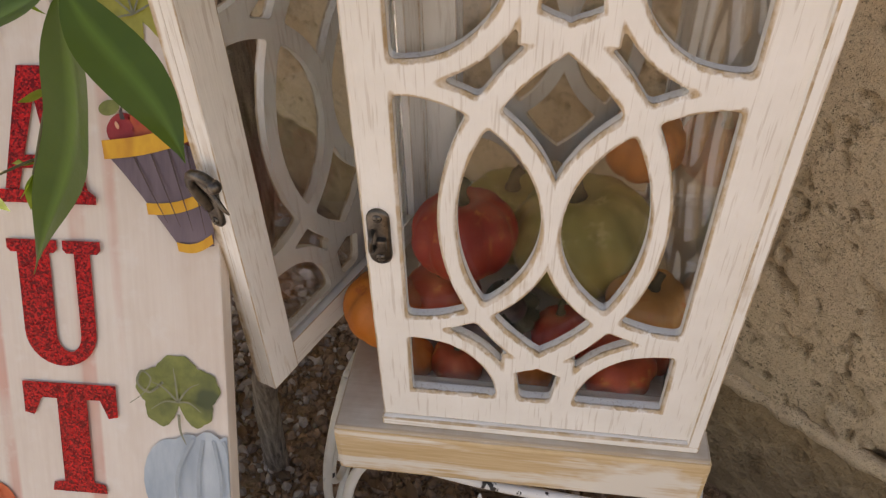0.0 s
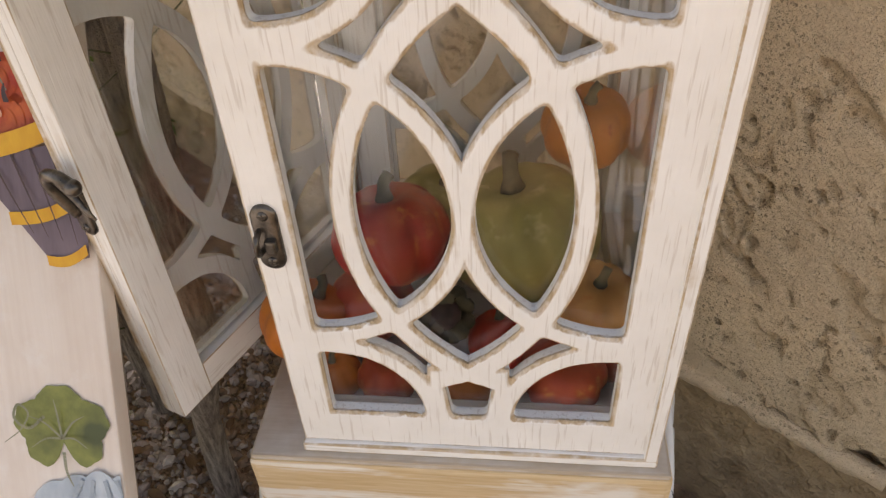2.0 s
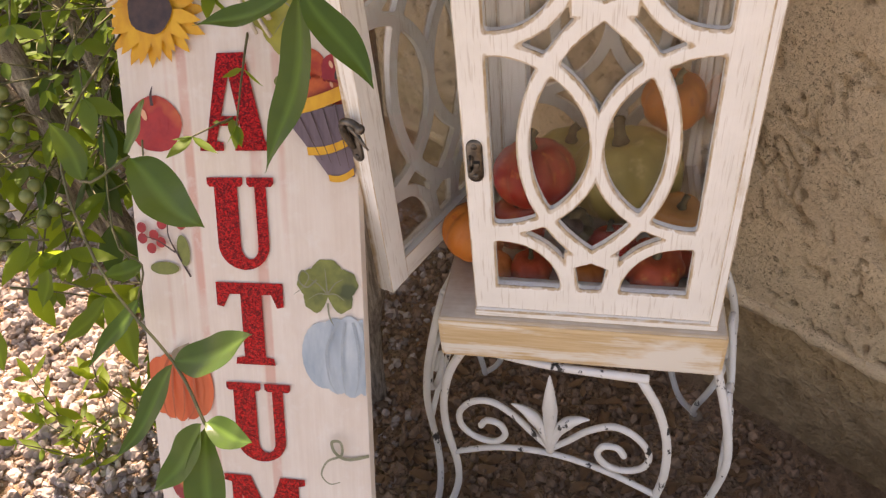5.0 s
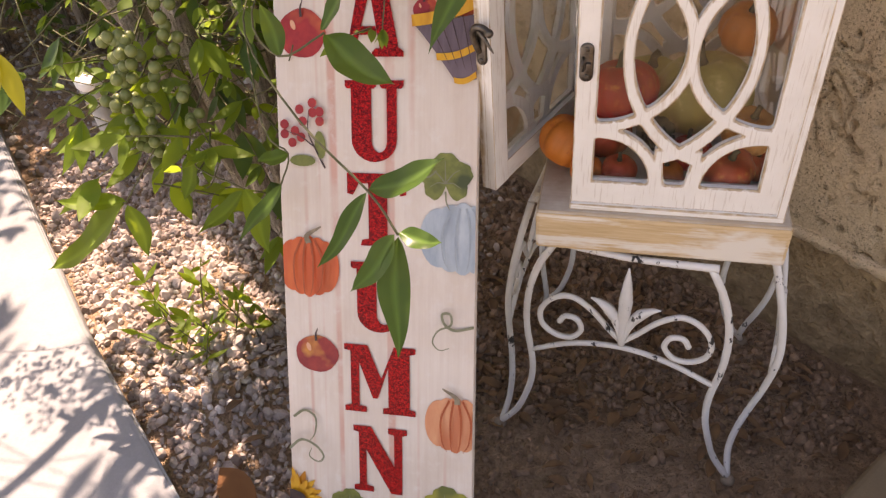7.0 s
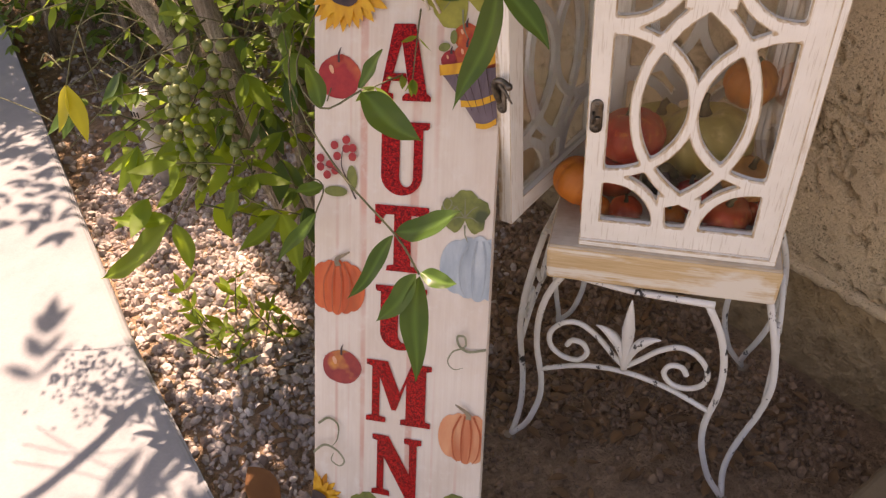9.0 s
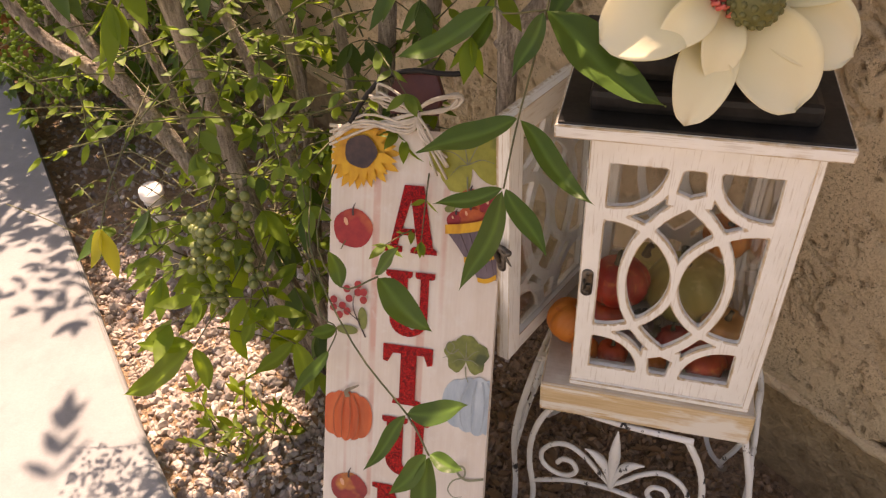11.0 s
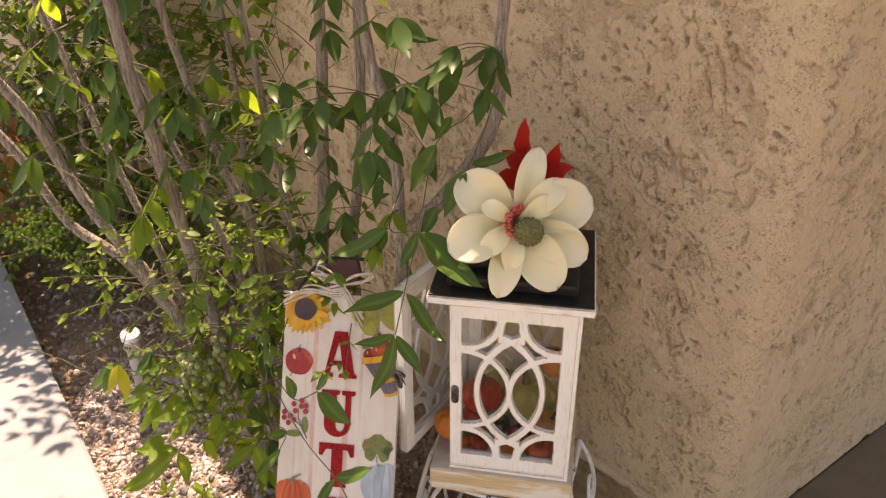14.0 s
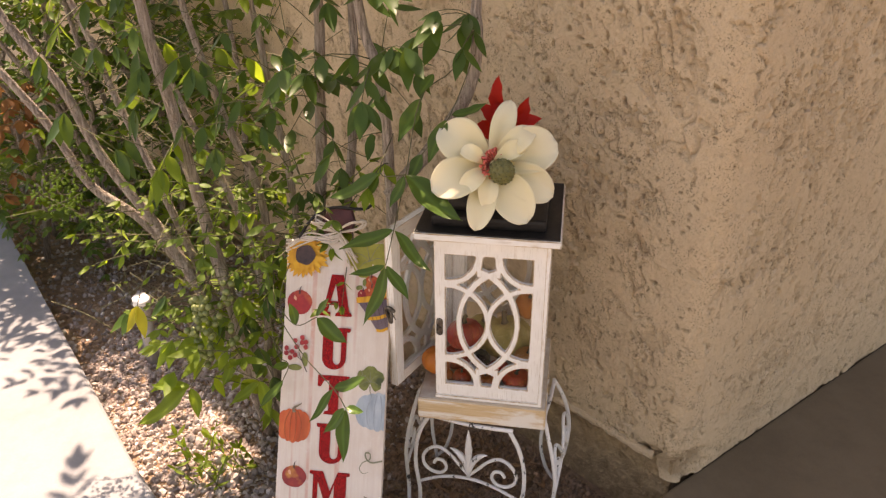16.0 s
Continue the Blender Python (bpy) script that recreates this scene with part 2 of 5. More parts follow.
STUCCO, CONCRETE, SOIL, STONE = m_stucco(), m_concrete(), m_soil(), m_stone()
FOOTING = m_plain("footing_concrete", (0.27, 0.175, 0.092), (0.52, 0.365, 0.215), 34, 0.92, 1.0, 0.012)
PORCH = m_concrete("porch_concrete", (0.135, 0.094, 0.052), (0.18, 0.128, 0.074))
WOOD_V, WOOD_H, WOOD_B = m_white_wood("white_wood_upright", 2), m_white_wood("white_wood_level", 0, 0.5), m_bare_wood()
WOOD_TOP, IRON = m_grey_wood(), m_iron_white()
BLACK = m_plain("black_paint", (0.012, 0.011, 0.011), (0.028, 0.026, 0.025), 60, 0.38, 0.1)
BLACK.node_tree.nodes["Principled BSDF"].inputs["Specular IOR Level"].default_value = 0.2
BRONZE = m_plain("dark_bronze", (0.05, 0.043, 0.037), (0.20, 0.175, 0.15), 160, 0.32, 0.2, metal=0.85)
GLASS, FACE, GLITTER = m_glass(), m_sign_face(), m_glitter()
BOARD_EDGE = m_plain("raw_board_edge", (0.20, 0.15, 0.11), (0.33, 0.26, 0.19), 90, 0.8)
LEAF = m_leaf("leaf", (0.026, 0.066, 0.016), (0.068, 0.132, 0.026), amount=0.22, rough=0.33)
# lit copy of the leaf: sunlight is put into its brighter, yellower colour
LEAF_LIT = m_leaf("sunlit_leaf", (0.08, 0.15, 0.02), (0.17, 0.26, 0.035), (0.42, 0.58, 0.05), 0.5)
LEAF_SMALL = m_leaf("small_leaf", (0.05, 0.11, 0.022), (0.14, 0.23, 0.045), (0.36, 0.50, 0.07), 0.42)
LEAF_DRY = m_leaf("dry_leaf", (0.20, 0.08, 0.035), (0.32, 0.15, 0.06), (0.45, 0.2, 0.05), 0.3, 0.7)
LEAF_YELLOW = m_leaf("yellow_leaf", (0.42, 0.40, 0.04), (0.58, 0.50, 0.06), (0.7, 0.62, 0.05), 0.45)
LITTER = m_plain("leaf_litter", (0.10, 0.055, 0.03), (0.24, 0.13, 0.06), 30, 0.85)
TWIG = m_plain("green_twig", (0.07, 0.085, 0.03), (0.15, 0.13, 0.06), 60, 0.7)
BARK, PETAL = m_bark(), m_petal()
BERRY = m_plain("green_berry", (0.11, 0.15, 0.04), (0.20, 0.23, 0.075), 50, 0.4)


# ---- geometry helpers ----
class Geo:
    """Vertices, faces and one value for each vertex, gathered for one mesh."""

    def __init__(self):
        self.v, self.f, self.w, self.smooth = [], [], [], []

    def add(self, v, f, m=None, w=0.0, smooth=True):
        k = len(self.v)
        for p in v:
            self.v.append(tuple(m @ Vector(p)) if m else tuple(p))
        self.w += list(w) if hasattr(w, "__len__") else [w] * len(v)
        for q in f:
            self.f.append([i + k for i in q])
            self.smooth.append(smooth)
        return self


def part(name, geo, material, parent=None, label="", m=None, attr="wear"):
    """One mesh object under a thing or under a part."""
    me = bpy.data.meshes.new(name)
    me.from_pydata(geo.v, [], geo.f)
    me.polygons.foreach_set("use_smooth", geo.smooth)
    me.attributes.new(attr, "FLOAT", "POINT").data.foreach_set("value", geo.w)
    me.materials.append(material)
    me.update()
    ob = new(name, me)
    if parent:
        ob.parent = parent
    if m:
        ob.matrix_local = m
    return tagged(ob, label)


def same_mesh(name, ob, parent, m):
    """Another object on the mesh of ob."""
    o = new(name, ob.data)
    o.parent, o.matrix_local = parent, m
    return o


def thing(name, label, category, m=None, group="", kind=""):
    ob = new(name)
    ob.empty_display_size = 0.02
    if m:
        ob.matrix_world = m
    return tagged(ob, label, category, group, kind)


def box(x0, x1, y0, y1, z0, z1, r=0.002, g=None, m=None):
    """A box with worn, chamfered edges; wear is 1 on the chamfers."""
    g = g or Geo()
    bm = bmesh.new()
    bmesh.ops.create_cube(bm, size=1)
    for v in bm.verts:
        v.co = (x0 + (v.co.x + 0.5) * (x1 - x0), y0 + (v.co.y + 0.5) * (y1 - y0), z0 + (v.co.z + 0.5) * (z1 - z0))
    if r:
        bmesh.ops.bevel(bm, geom=bm.edges[:], offset=r, segments=2, profile=0.6, affect="EDGES")
    for side in (0, 1, 2):
        lo, hi = ((x0, x1), (y0, y1), (z0, z1))[side]
        n = int((hi - lo) / 0.02)
        for i in range(1, min(n, 16)):
            c = [0, 0, 0]
            c[side] = lo + (hi - lo) * i / min(n, 16)
            no = [0, 0, 0]
            no[side] = 1
            bmesh.ops.bisect_plane(bm, geom=bm.verts[:] + bm.edges[:] + bm.faces[:], plane_co=c, plane_no=no)
    bm.normal_update()
    bm.verts.index_update()
    w = []
    for v in bm.verts:
        near = sum(min(abs(v.co[k] - a), abs(v.co[k] - b)) < r * 0.95 for k, (a, b) in enumerate(((x0, x1), (y0, y1), (z0, z1))))
        w.append(1.0 if near > 1 else 0.12)
    g.add([v.co.copy() for v in bm.verts], [[v.index for v in f.verts] for f in bm.faces], m, w, False)
    bm.free()
    return g


def tube(points, radii, sides=8, g=None, ends=True, m=None):
    g = g or Geo()
    pts = [Vector(p) for p in points]
    n = len(pts)
    radii = radii if hasattr(radii, "__len__") else [radii] * n
    vs, fs = [], []
    u = None
    for i, p in enumerate(pts):
        d = (pts[min(i + 1, n - 1)] - pts[max(i - 1, 0)]).normalized()
        if u is None:
            u = d.orthogonal().normalized()
        u = (u - d * u.dot(d)).normalized()
        w = d.cross(u)
        for k in range(sides):
            a = 2 * math.pi * k / sides
            vs.append(p + (u * math.cos(a) + w * math.sin(a)) * radii[i])
    for i in range(n - 1):
        for k in range(sides):
            fs.append([i * sides + k, i * sides + (k + 1) % sides, (i + 1) * sides + (k + 1) % sides, (i + 1) * sides + k])
    if ends:
        fs += [list(range(sides))[::-1], [(n - 1) * sides + k for k in range(sides)]]
    return g.add(vs, fs, m)


def bend(points, steps=6):
    """A smooth line through points."""
    p = [Vector(q) for q in points]
    p = [p[0] * 2 - p[1]] + p + [p[-1] * 2 - p[-2]]
    out = []
    for i in range(1, len(p) - 2):
        for k in range(steps):
            t = k / steps
            out.append(0.5 * (2 * p[i] + (p[i + 1] - p[i - 1]) * t + (2 * p[i - 1] - 5 * p[i] + 4 * p[i + 1] - p[i + 2]) * t * t
                              + (3 * p[i] - p[i - 1] - 3 * p[i + 1] + p[i + 2]) * t ** 3))
    return out + [p[-2]]


def ball(c, r, seg=12, rings=8, squash=1.0, g=None, ribs=0, depth=0.0, m=None, dip=0.0):
    """A sphere, or with ribs a pumpkin."""
    g = g or Geo()
    vs, fs = [], []
    for i in range(rings + 1):
        th = math.pi * i / rings
        for k in range(seg):
            ph = 2 * math.pi * k / seg
            q = r * (1 - depth * (abs(math.cos(ph * ribs / 2)) ** 6 if ribs else 0) * math.sin(th))
            z = math.cos(th) * r * squash - math.copysign(dip * r * math.exp(-(math.sin(th) / 0.35) ** 2), math.cos(th))
            vs.append(Vector((c[0] + q * math.sin(th) * math.cos(ph), c[1] + q * math.sin(th) * math.sin(ph), c[2] + z)))
    for i in range(rings):
        for k in range(seg):
            fs.append([i * seg + k, (i + 1) * seg + k, (i + 1) * seg + (k + 1) % seg, i * seg + (k + 1) % seg])
    return g.add(vs, fs, m)


def sheet(nx, ny, fn, g=None, wfn=None, smooth=True):
    g = g or Geo()
    vs = [fn(i / nx, j / ny) for j in range(ny + 1) for i in range(nx + 1)]
    w = [wfn(i / nx, j / ny) for j in range(ny + 1) for i in range(nx + 1)] if wfn else 0.0
    fs = [[j * (nx + 1) + i, j * (nx + 1) + i + 1, (j + 1) * (nx + 1) + i + 1, (j + 1) * (nx + 1) + i] for j in range(ny) for i in range(nx)]
    return g.add(vs, fs, None, w, smooth)


# ---- the setting: ground, slab, walls ----
CORNER = Vector((0.395, 0.385, 0))
WALL = Vector((-0.79, 0.613, 0)).normalized()      # along the long wall, away from the corner
SIDE = Vector((0.70, 0.714, 0)).normalized()       # along the short wall, away from the corner
SLAB = 0.14                                        # top of the concrete
PATH_A, PATH_B = Vector((-0.127, -0.241, 0)), Vector((-1.95, 1.43, 0))


def bed_height(x, y):
    """The bed is low round the stand and rises towards the path."""
    k = min(1, max(0, (-0.16 - x) / 0.42))
    far = min(1, max(0, (y - 0.45) / 0.8))
    z = 0.006 + 0.091 * k * k * (3 - 2 * k) * (1 - 0.75 * far)
    return z + 0.010 * noise.noise((x * 7, y * 7, 3)) + 0.004 * noise.noise((x * 31, y * 31, 1))


def build_ground():
    g = Geo()
    sheet(170, 150, lambda a, b: Vector((-2.6 + 3.7 * a, -0.5 + 3.3 * b, bed_height(-2.6 + 3.7 * a, -0.5 + 3.3 * b))), g)
    ring = [(-2.6, -0.5), (1.1, -0.5), (1.1, 2.8), (-2.6, 2.8)]
    far = [(-90, -90), (90, -90), (90, 90), (-90, 90)]
    vs = [(x, y, -0.02) for x, y in ring] + [(x, y, -0.02) for x, y in far]
    g.add(vs, [[0, 4, 5, 1], [1, 5, 6, 2], [2, 6, 7, 3], [3, 7, 4, 0]])
    tagged(part("ground", g, SOIL), "dry brown soil of a planting bed", "ground", kind="structure")


def prism(points, z0, z1, g=None, r=0.012):
    """An upright block on a plan outline (counter-clockwise), with a rounded upper arris."""
    g = g or Geo()
    bm = bmesh.new()
    lo = [bm.verts.new((x, y, z0)) for x, y in points]
    f = bm.faces.new(lo)
    up = bmesh.ops.extrude_face_region(bm, geom=[f])
    top = [v for v in up["geom"] if isinstance(v, bmesh.types.BMVert)]
    for v in top:
        v.co.z = z1
    edges = [e for e in bm.edges if all(v in top for v in e.verts)]
    if r:
        bmesh.ops.bevel(bm, geom=edges, offset=r, segments=3, profile=0.5, affect="EDGES")
    bmesh.ops.recalc_face_normals(bm, faces=bm.faces)
    bm.verts.index_update()
    g.add([v.co.copy() for v in bm.verts], [[v.index for v in q.verts] for q in bm.faces], smooth=False)
    bm.free()
    return g


def build_slab():
    far_s = CORNER + SIDE * 8
    pts = [(PATH_A.x, PATH_A.y), (0.35, -9), (-9, -9), (-9, 8), (PATH_B.x - 2.6, PATH_B.y + 2.35), (PATH_B.x, PATH_B.y), (-1.34, 0.855), (-0.72, 0.275), (-0.43, 0.03)]
    tagged(part("pavement", prism(pts[::-1], -0.05, SLAB), CONCRETE), "pale concrete walkway along a planting bed", "pavement", kind="structure")
    n2 = Vector((SIDE.y, -SIDE.x, 0))
    near, far = CORNER + n2 * 1.5, far_s + n2 * 1.5
    pts = [(PATH_A.x, PATH_A.y), (CORNER.x, CORNER.y), (far_s.x, far_s.y), (far.x, far.y), (near.x, near.y), (-0.05, -1.6)]
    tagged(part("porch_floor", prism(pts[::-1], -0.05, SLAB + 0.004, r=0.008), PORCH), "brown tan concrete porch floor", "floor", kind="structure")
    # unseen ground added beyond the porch; its colour sets the bounce onto the walls
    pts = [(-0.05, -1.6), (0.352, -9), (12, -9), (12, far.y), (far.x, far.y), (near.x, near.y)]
    tagged(part("driveway", prism(pts, -0.05, SLAB, r=0.008), PORCH), "added brown tan concrete ground, unseen, beyond the porch", "driveway", kind="structure")


def wall_run(a, d, length, nrm, z0, z1, cell, depth, seed, round_end):
    """A stucco face with trowelled relief, rounded off at the corner end."""
    g = Geo()
    nx, nz = int(length / cell), int((z1 - z0) / cell)

    def relief(s, z):
        """Height in units of depth, and how far the rough lower coat lies open or a recess takes the painted shade."""
        a, c = (s + z) * 0.707, (z - s) * 0.707
        # skins of plaster, thicker here and thinner there
        f = noise.fractal((a * 17, c * 27, seed), 0.8, 2.1, 4) + 0.7 * noise.noise((s * 5, z * 5, seed + 20))
        f += 0.34 + 0.5 * max(0, 1 - abs(s - 0.05) / 0.06) + 0.3 * max(0, 1 - abs(z - 0.27) / 0.09)
        k = min(1, max(0, f / 0.16))
        k = k * k * (3 - 2 * k)
        h = 0.75 * k + 0.9 * noise.noise((s * 5, z * 5, seed + 9)) + 0.10 * noise.noise((s * 70, z * 70, seed))
        h += (1 - k) * (0.6 * noise.noise((s * 130, z * 130, seed + 3)) + 0.5 * noise.noise((s * 60, z * 60, seed + 7)))
        # short torn edges left by the trowel, and pits
        w = noise.noise((s * 24, z * 24, seed + 41)) * 1.1
        e = abs(noise.noise((a * 20 + w, c * 34 + w, seed + 50)))
        torn = max(0, 1 - e / 0.075) * min(1, max(0, (noise.noise((s * 11, z * 11, seed + 60)) + 0.5 * noise.noise((s * 37, z * 37, seed + 64)) - 0.04) / 0.18))
        p = noise.noise((s * 85, z * 85, seed + 31)) + 0.25 * noise.noise((s * 9, z * 9, seed + 33))
        pit = min(1.0, max(0, (p - 0.44) / 0.10))
        h -= 0.85 * torn + 0.9 * pit
        # stucco broken away at the foot of the corner
        chip = max(0, 1 - math.hypot((s - 0.035) / 0.060, (z - 0.185) / 0.045) + 0.35 * noise.noise((s * 45, z * 45, seed + 70)))
        h -= 2.6 * min(1, chip * 2.2)
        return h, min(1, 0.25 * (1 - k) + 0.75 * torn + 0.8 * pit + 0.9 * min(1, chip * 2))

    def at(u, v):
        s, z = u * length, z0 + v * (z1 - z0)
        p = a + d * s
        h = depth * relief(s, z)[0]
        back = round_end - math.sqrt(max(0, round_end ** 2 - max(0, round_end - s) ** 2)) if round_end else 0
        return Vector((p.x, p.y, z)) + nrm * (h - back)

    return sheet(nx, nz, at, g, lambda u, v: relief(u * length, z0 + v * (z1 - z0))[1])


def build_walls():
    n1, n2 = Vector((-WALL.y, WALL.x, 0)), Vector((SIDE.y, -SIDE.x, 0))
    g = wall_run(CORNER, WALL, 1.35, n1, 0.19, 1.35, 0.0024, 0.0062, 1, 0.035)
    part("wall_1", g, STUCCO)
    w1 = bpy.data.objects["wall_1"]
    tagged(w1, "tan stucco house wall with rough trowelled relief", "wall", kind="structure")
    g = Geo()
    for s0, s1, z0, z1 in ((1.35, 6.0, 0.19, 2.4), (0.0, 1.35, 1.35, 2.4)):
        p, q = CORNER + WALL * s0, CORNER + WALL * s1
        sheet(1, 1, lambda a, b: Vector((*(p.lerp(q, a)).xy, z0 + (z1 - z0) * b)), g)
    part("upper_face", g, STUCCO, w1)
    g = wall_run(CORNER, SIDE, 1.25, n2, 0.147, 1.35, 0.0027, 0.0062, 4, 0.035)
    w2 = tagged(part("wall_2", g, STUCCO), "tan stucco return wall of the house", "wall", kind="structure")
    g = Geo()
    for s0, s1, z0, z1 in ((1.25, 6.0, 0.147, 2.4), (0.0, 1.25, 1.35, 2.4)):
        p, q = CORNER + SIDE * s0, CORNER + SIDE * s1
        sheet(1, 1, lambda a, b: Vector((*(p.lerp(q, a)).xy, z0 + (z1 - z0) * b)), g)
    part("upper_face", g, STUCCO, w2)
    # solid core and the recessed concrete footing
    i1, i2 = CORNER - n1 * 0.02 - n2 * 0.02, CORNER - n1 * 0.012 - n2 * 0.012
    a, b = i1 + WALL * 6, i1 + SIDE * 6
    core = prism([(i1.x, i1.y), (b.x, b.y), (a.x, a.y)], 0.2, 2.4, r=0)
    part("core", core, STUCCO, w1)
    a, b = i2 + WALL * 6, i2 + SIDE * 6
    foot = tagged(part("wall_footing", prism([(i2.x, i2.y), (b.x, b.y), (a.x, a.y)], -0.1, 0.195, r=0), FOOTING), "stained concrete footing under the stucco", "footing", kind="structure")
    # drip edge under the stucco
    pts = [CORNER + WALL * (0.05 + s * 0.0075) + n1 * (0.002 + 0.004 * noise.noise((s * 0.11, 3, 1))) + Vector((0, 0, 0.197 + 0.010 * noise.noise((s * 0.07, 1, 1)) + 0.004 * noise.noise((s * 0.3, 2, 1)))) for s in range(176)]
    g = tube(pts, [0.0095 + 0.0035 * noise.noise((s * 0.33, 5, 1)) for s in range(176)], 8)
    part("lower_lip", g, STUCCO, w1)


build_ground()
build_slab()
build_walls()


# ---- lantern ----
LX0, LX1, LY0, LY1, LZ0, LZ1 = -0.085, 0.124, 0.285, 0.494, 0.390, 0.720
PW, PH, PT = 0.193, 0.322, 0.0075     # a fretwork panel
OW, OH = 0.0735, 0.1325               # half of its opening
FX, FZ = -0.0037, -0.0030             # the fretwork sits a little off the middle


def fret_sdf(x, z):
    """Below nought where the panel is solid; x and z from the panel's middle."""
    x, z = x - FX, z - FZ
    frame_d = min(OW - abs(x), OH - abs(z))
    ax, az = abs(x), abs(z)
    # pointed oval: an arc of each side, stouter towards its points
    oval = max(0.1134 - math.hypot(ax + 0.0677, z), math.hypot(ax + 0.0765, z) - 0.1318, az - 0.1025 - ax * 0.45)
    # two arcs back to back that touch in the middle
    reach = ((abs(ax - 0.0790) / 0.0610) ** 2.2 + (abs(az - 0.1390) / 0.0605) ** 2.2) ** (1 / 2.2) * 0.0605
    inner = max(abs(math.hypot(ax - 0.0740, z) - 0.0740) - 0.0050, 0.060 - reach, ax - 0.0725)
    # a quarter arc in each corner, and the short posts below each point
    corner = abs(reach - 0.0612) - 0.0052 - 0.0020 * min(1, max(0, (ax - 0.050) / 0.02))
    # a six-sided hole below each point, narrower towards the rail
    hole = max(ax - 0.0120 + max(0, az - 0.110) * 0.13, 0.1035 + ax * 0.45 - az)
    plate = max(ax - 0.0204, 0.094 - az, -hole)
    d = oval
    for q, k in ((inner, 0.0035), (corner, 0.0045), (plate, 0.003), (frame_d, 0.004)):
        t = max(0.0, k - abs(d - q)) / k
        d = min(d, q) - 0.25 * k * t * t
    return d


def fret_panel():
    """The panel as one sheet with openings, cut along the fretwork's outline."""
    c = 0.0009
    nx, nz = int(PW / c), int(PH / c)
    sx, sz = PW / nx, PH / nz
    P = [[(-PW / 2 + i * sx, -PH / 2 + j * sz) for i in range(nx + 1)] for j in range(nz + 1)]
    D = [[fret_sdf(*P[j][i]) if 0 < i < nx and 0 < j < nz else -min(0.004, 0.003) for i in range(nx + 1)] for j in range(nz + 1)]
    vs, fs, ids, rim = [], [], {}, []

    def vert(key, x, z, d):
        if key not in ids:
            e = min(-d if d < 0 else 0, PW / 2 - abs(x) + 0.0004, PH / 2 - abs(z) + 0.0004)
            k = max(0, 1 - e / 0.0018)
            ids[key] = len(vs)
            vs.append((x, 0.0014 * k * k, z))
            edge.append(max(0.10, 1 - e / 0.0024))
        return ids[key]

    edge = []
    for j in range(nz):
        for i in range(nx):
            cs = [(j, i), (j, i + 1), (j + 1, i + 1), (j + 1, i)]
            poly, cut = [], []
            for k in range(4):
                (ja, ia), (jb, ib) = cs[k], cs[(k + 1) % 4]
                da, db = D[ja][ia], D[jb][ib]
                if da <= 0:
                    poly.append(vert((ja, ia), *P[ja][ia], da))
                if (da <= 0) != (db <= 0):
                    t = da / (da - db)
                    (xa, za), (xb, zb) = P[ja][ia], P[jb][ib]
                    key = ("e",) + tuple(sorted(((ja, ia), (jb, ib))))
                    poly.append(vert(key, xa + (xb - xa) * t, za + (zb - za) * t, 0.0))
                    cut.append(poly[-1])
            if len(poly) > 2:
                fs.append(poly)
                if len(cut) == 2:
                    rim.append((cut[0], cut[1]))
    g = Geo()
    n = len(vs)
    edges = sorted({q for e in rim for q in e})
    mid = {q: 2 * n + i for i, q in enumerate(edges)}
    g.add(vs + [(x, PT, z) for x, y, z in vs] + [(vs[q][0], 0.0034, vs[q][2]) for q in edges], fs + [[q + n for q in f[::-1]] for f in fs], None, edge + [0.0] * n + [0.05] * len(edges))
    for a, b in rim:
        g.f += [[a, b, mid[b], mid[a]], [mid[a], mid[b], b + n, a + n]]
        g.smooth += [False, False]
    loop = [ids[(0, i)] for i in range(nx + 1)] + [ids[(j, nx)] for j in range(1, nz + 1)] + [ids[(nz, i)] for i in range(nx - 1, -1, -1)] + [ids[(j, 0)] for j in range(nz - 1, -1, -1)]
    for a, b in zip(loop, loop[1:]):
        g.f.append([b, a, a + n, b + n])
        g.smooth.append(False)
    return g


def screw(g, m, r=0.0026):
    ball((0, 0, 0), r, 10, 6, 0.5, g, m=m @ Matrix.Rotation(radians(90), 4, "X"))
    box(-r * 0.7, r * 0.7, -r * 0.62, -r * 0.5, -0.0003, 0.0003, 0, g, m)
    box(-0.0003, 0.0003, -r * 0.62, -r * 0.5, -r * 0.7, r * 0.7, 0, g, m)
    return g


def capsule_plate(h, w, t):
    """A plate with round ends, standing in the xz plane."""
    pts = [(w * math.cos(a), h - w + w * math.sin(a)) for a in [math.pi * k / 10 for k in range(11)]]
    pts += [(-x, -z) for x, z in pts]
    n = len(pts)
    vs = [(x, 0, z) for x, z in pts] + [(x, -t, z) for x, z in pts] + [(x * 0.8, -t - 0.0007, z * 0.93) for x, z in pts]
    fs = [[i, (i + 1) % n, n + (i + 1) % n, n + i] for i in range(n)] + [[n + i, n + (i + 1) % n, 2 * n + (i + 1) % n, 2 * n + i] for i in range(n)] + [[2 * n + i for i in range(n)]]
    return Geo().add(vs, fs)


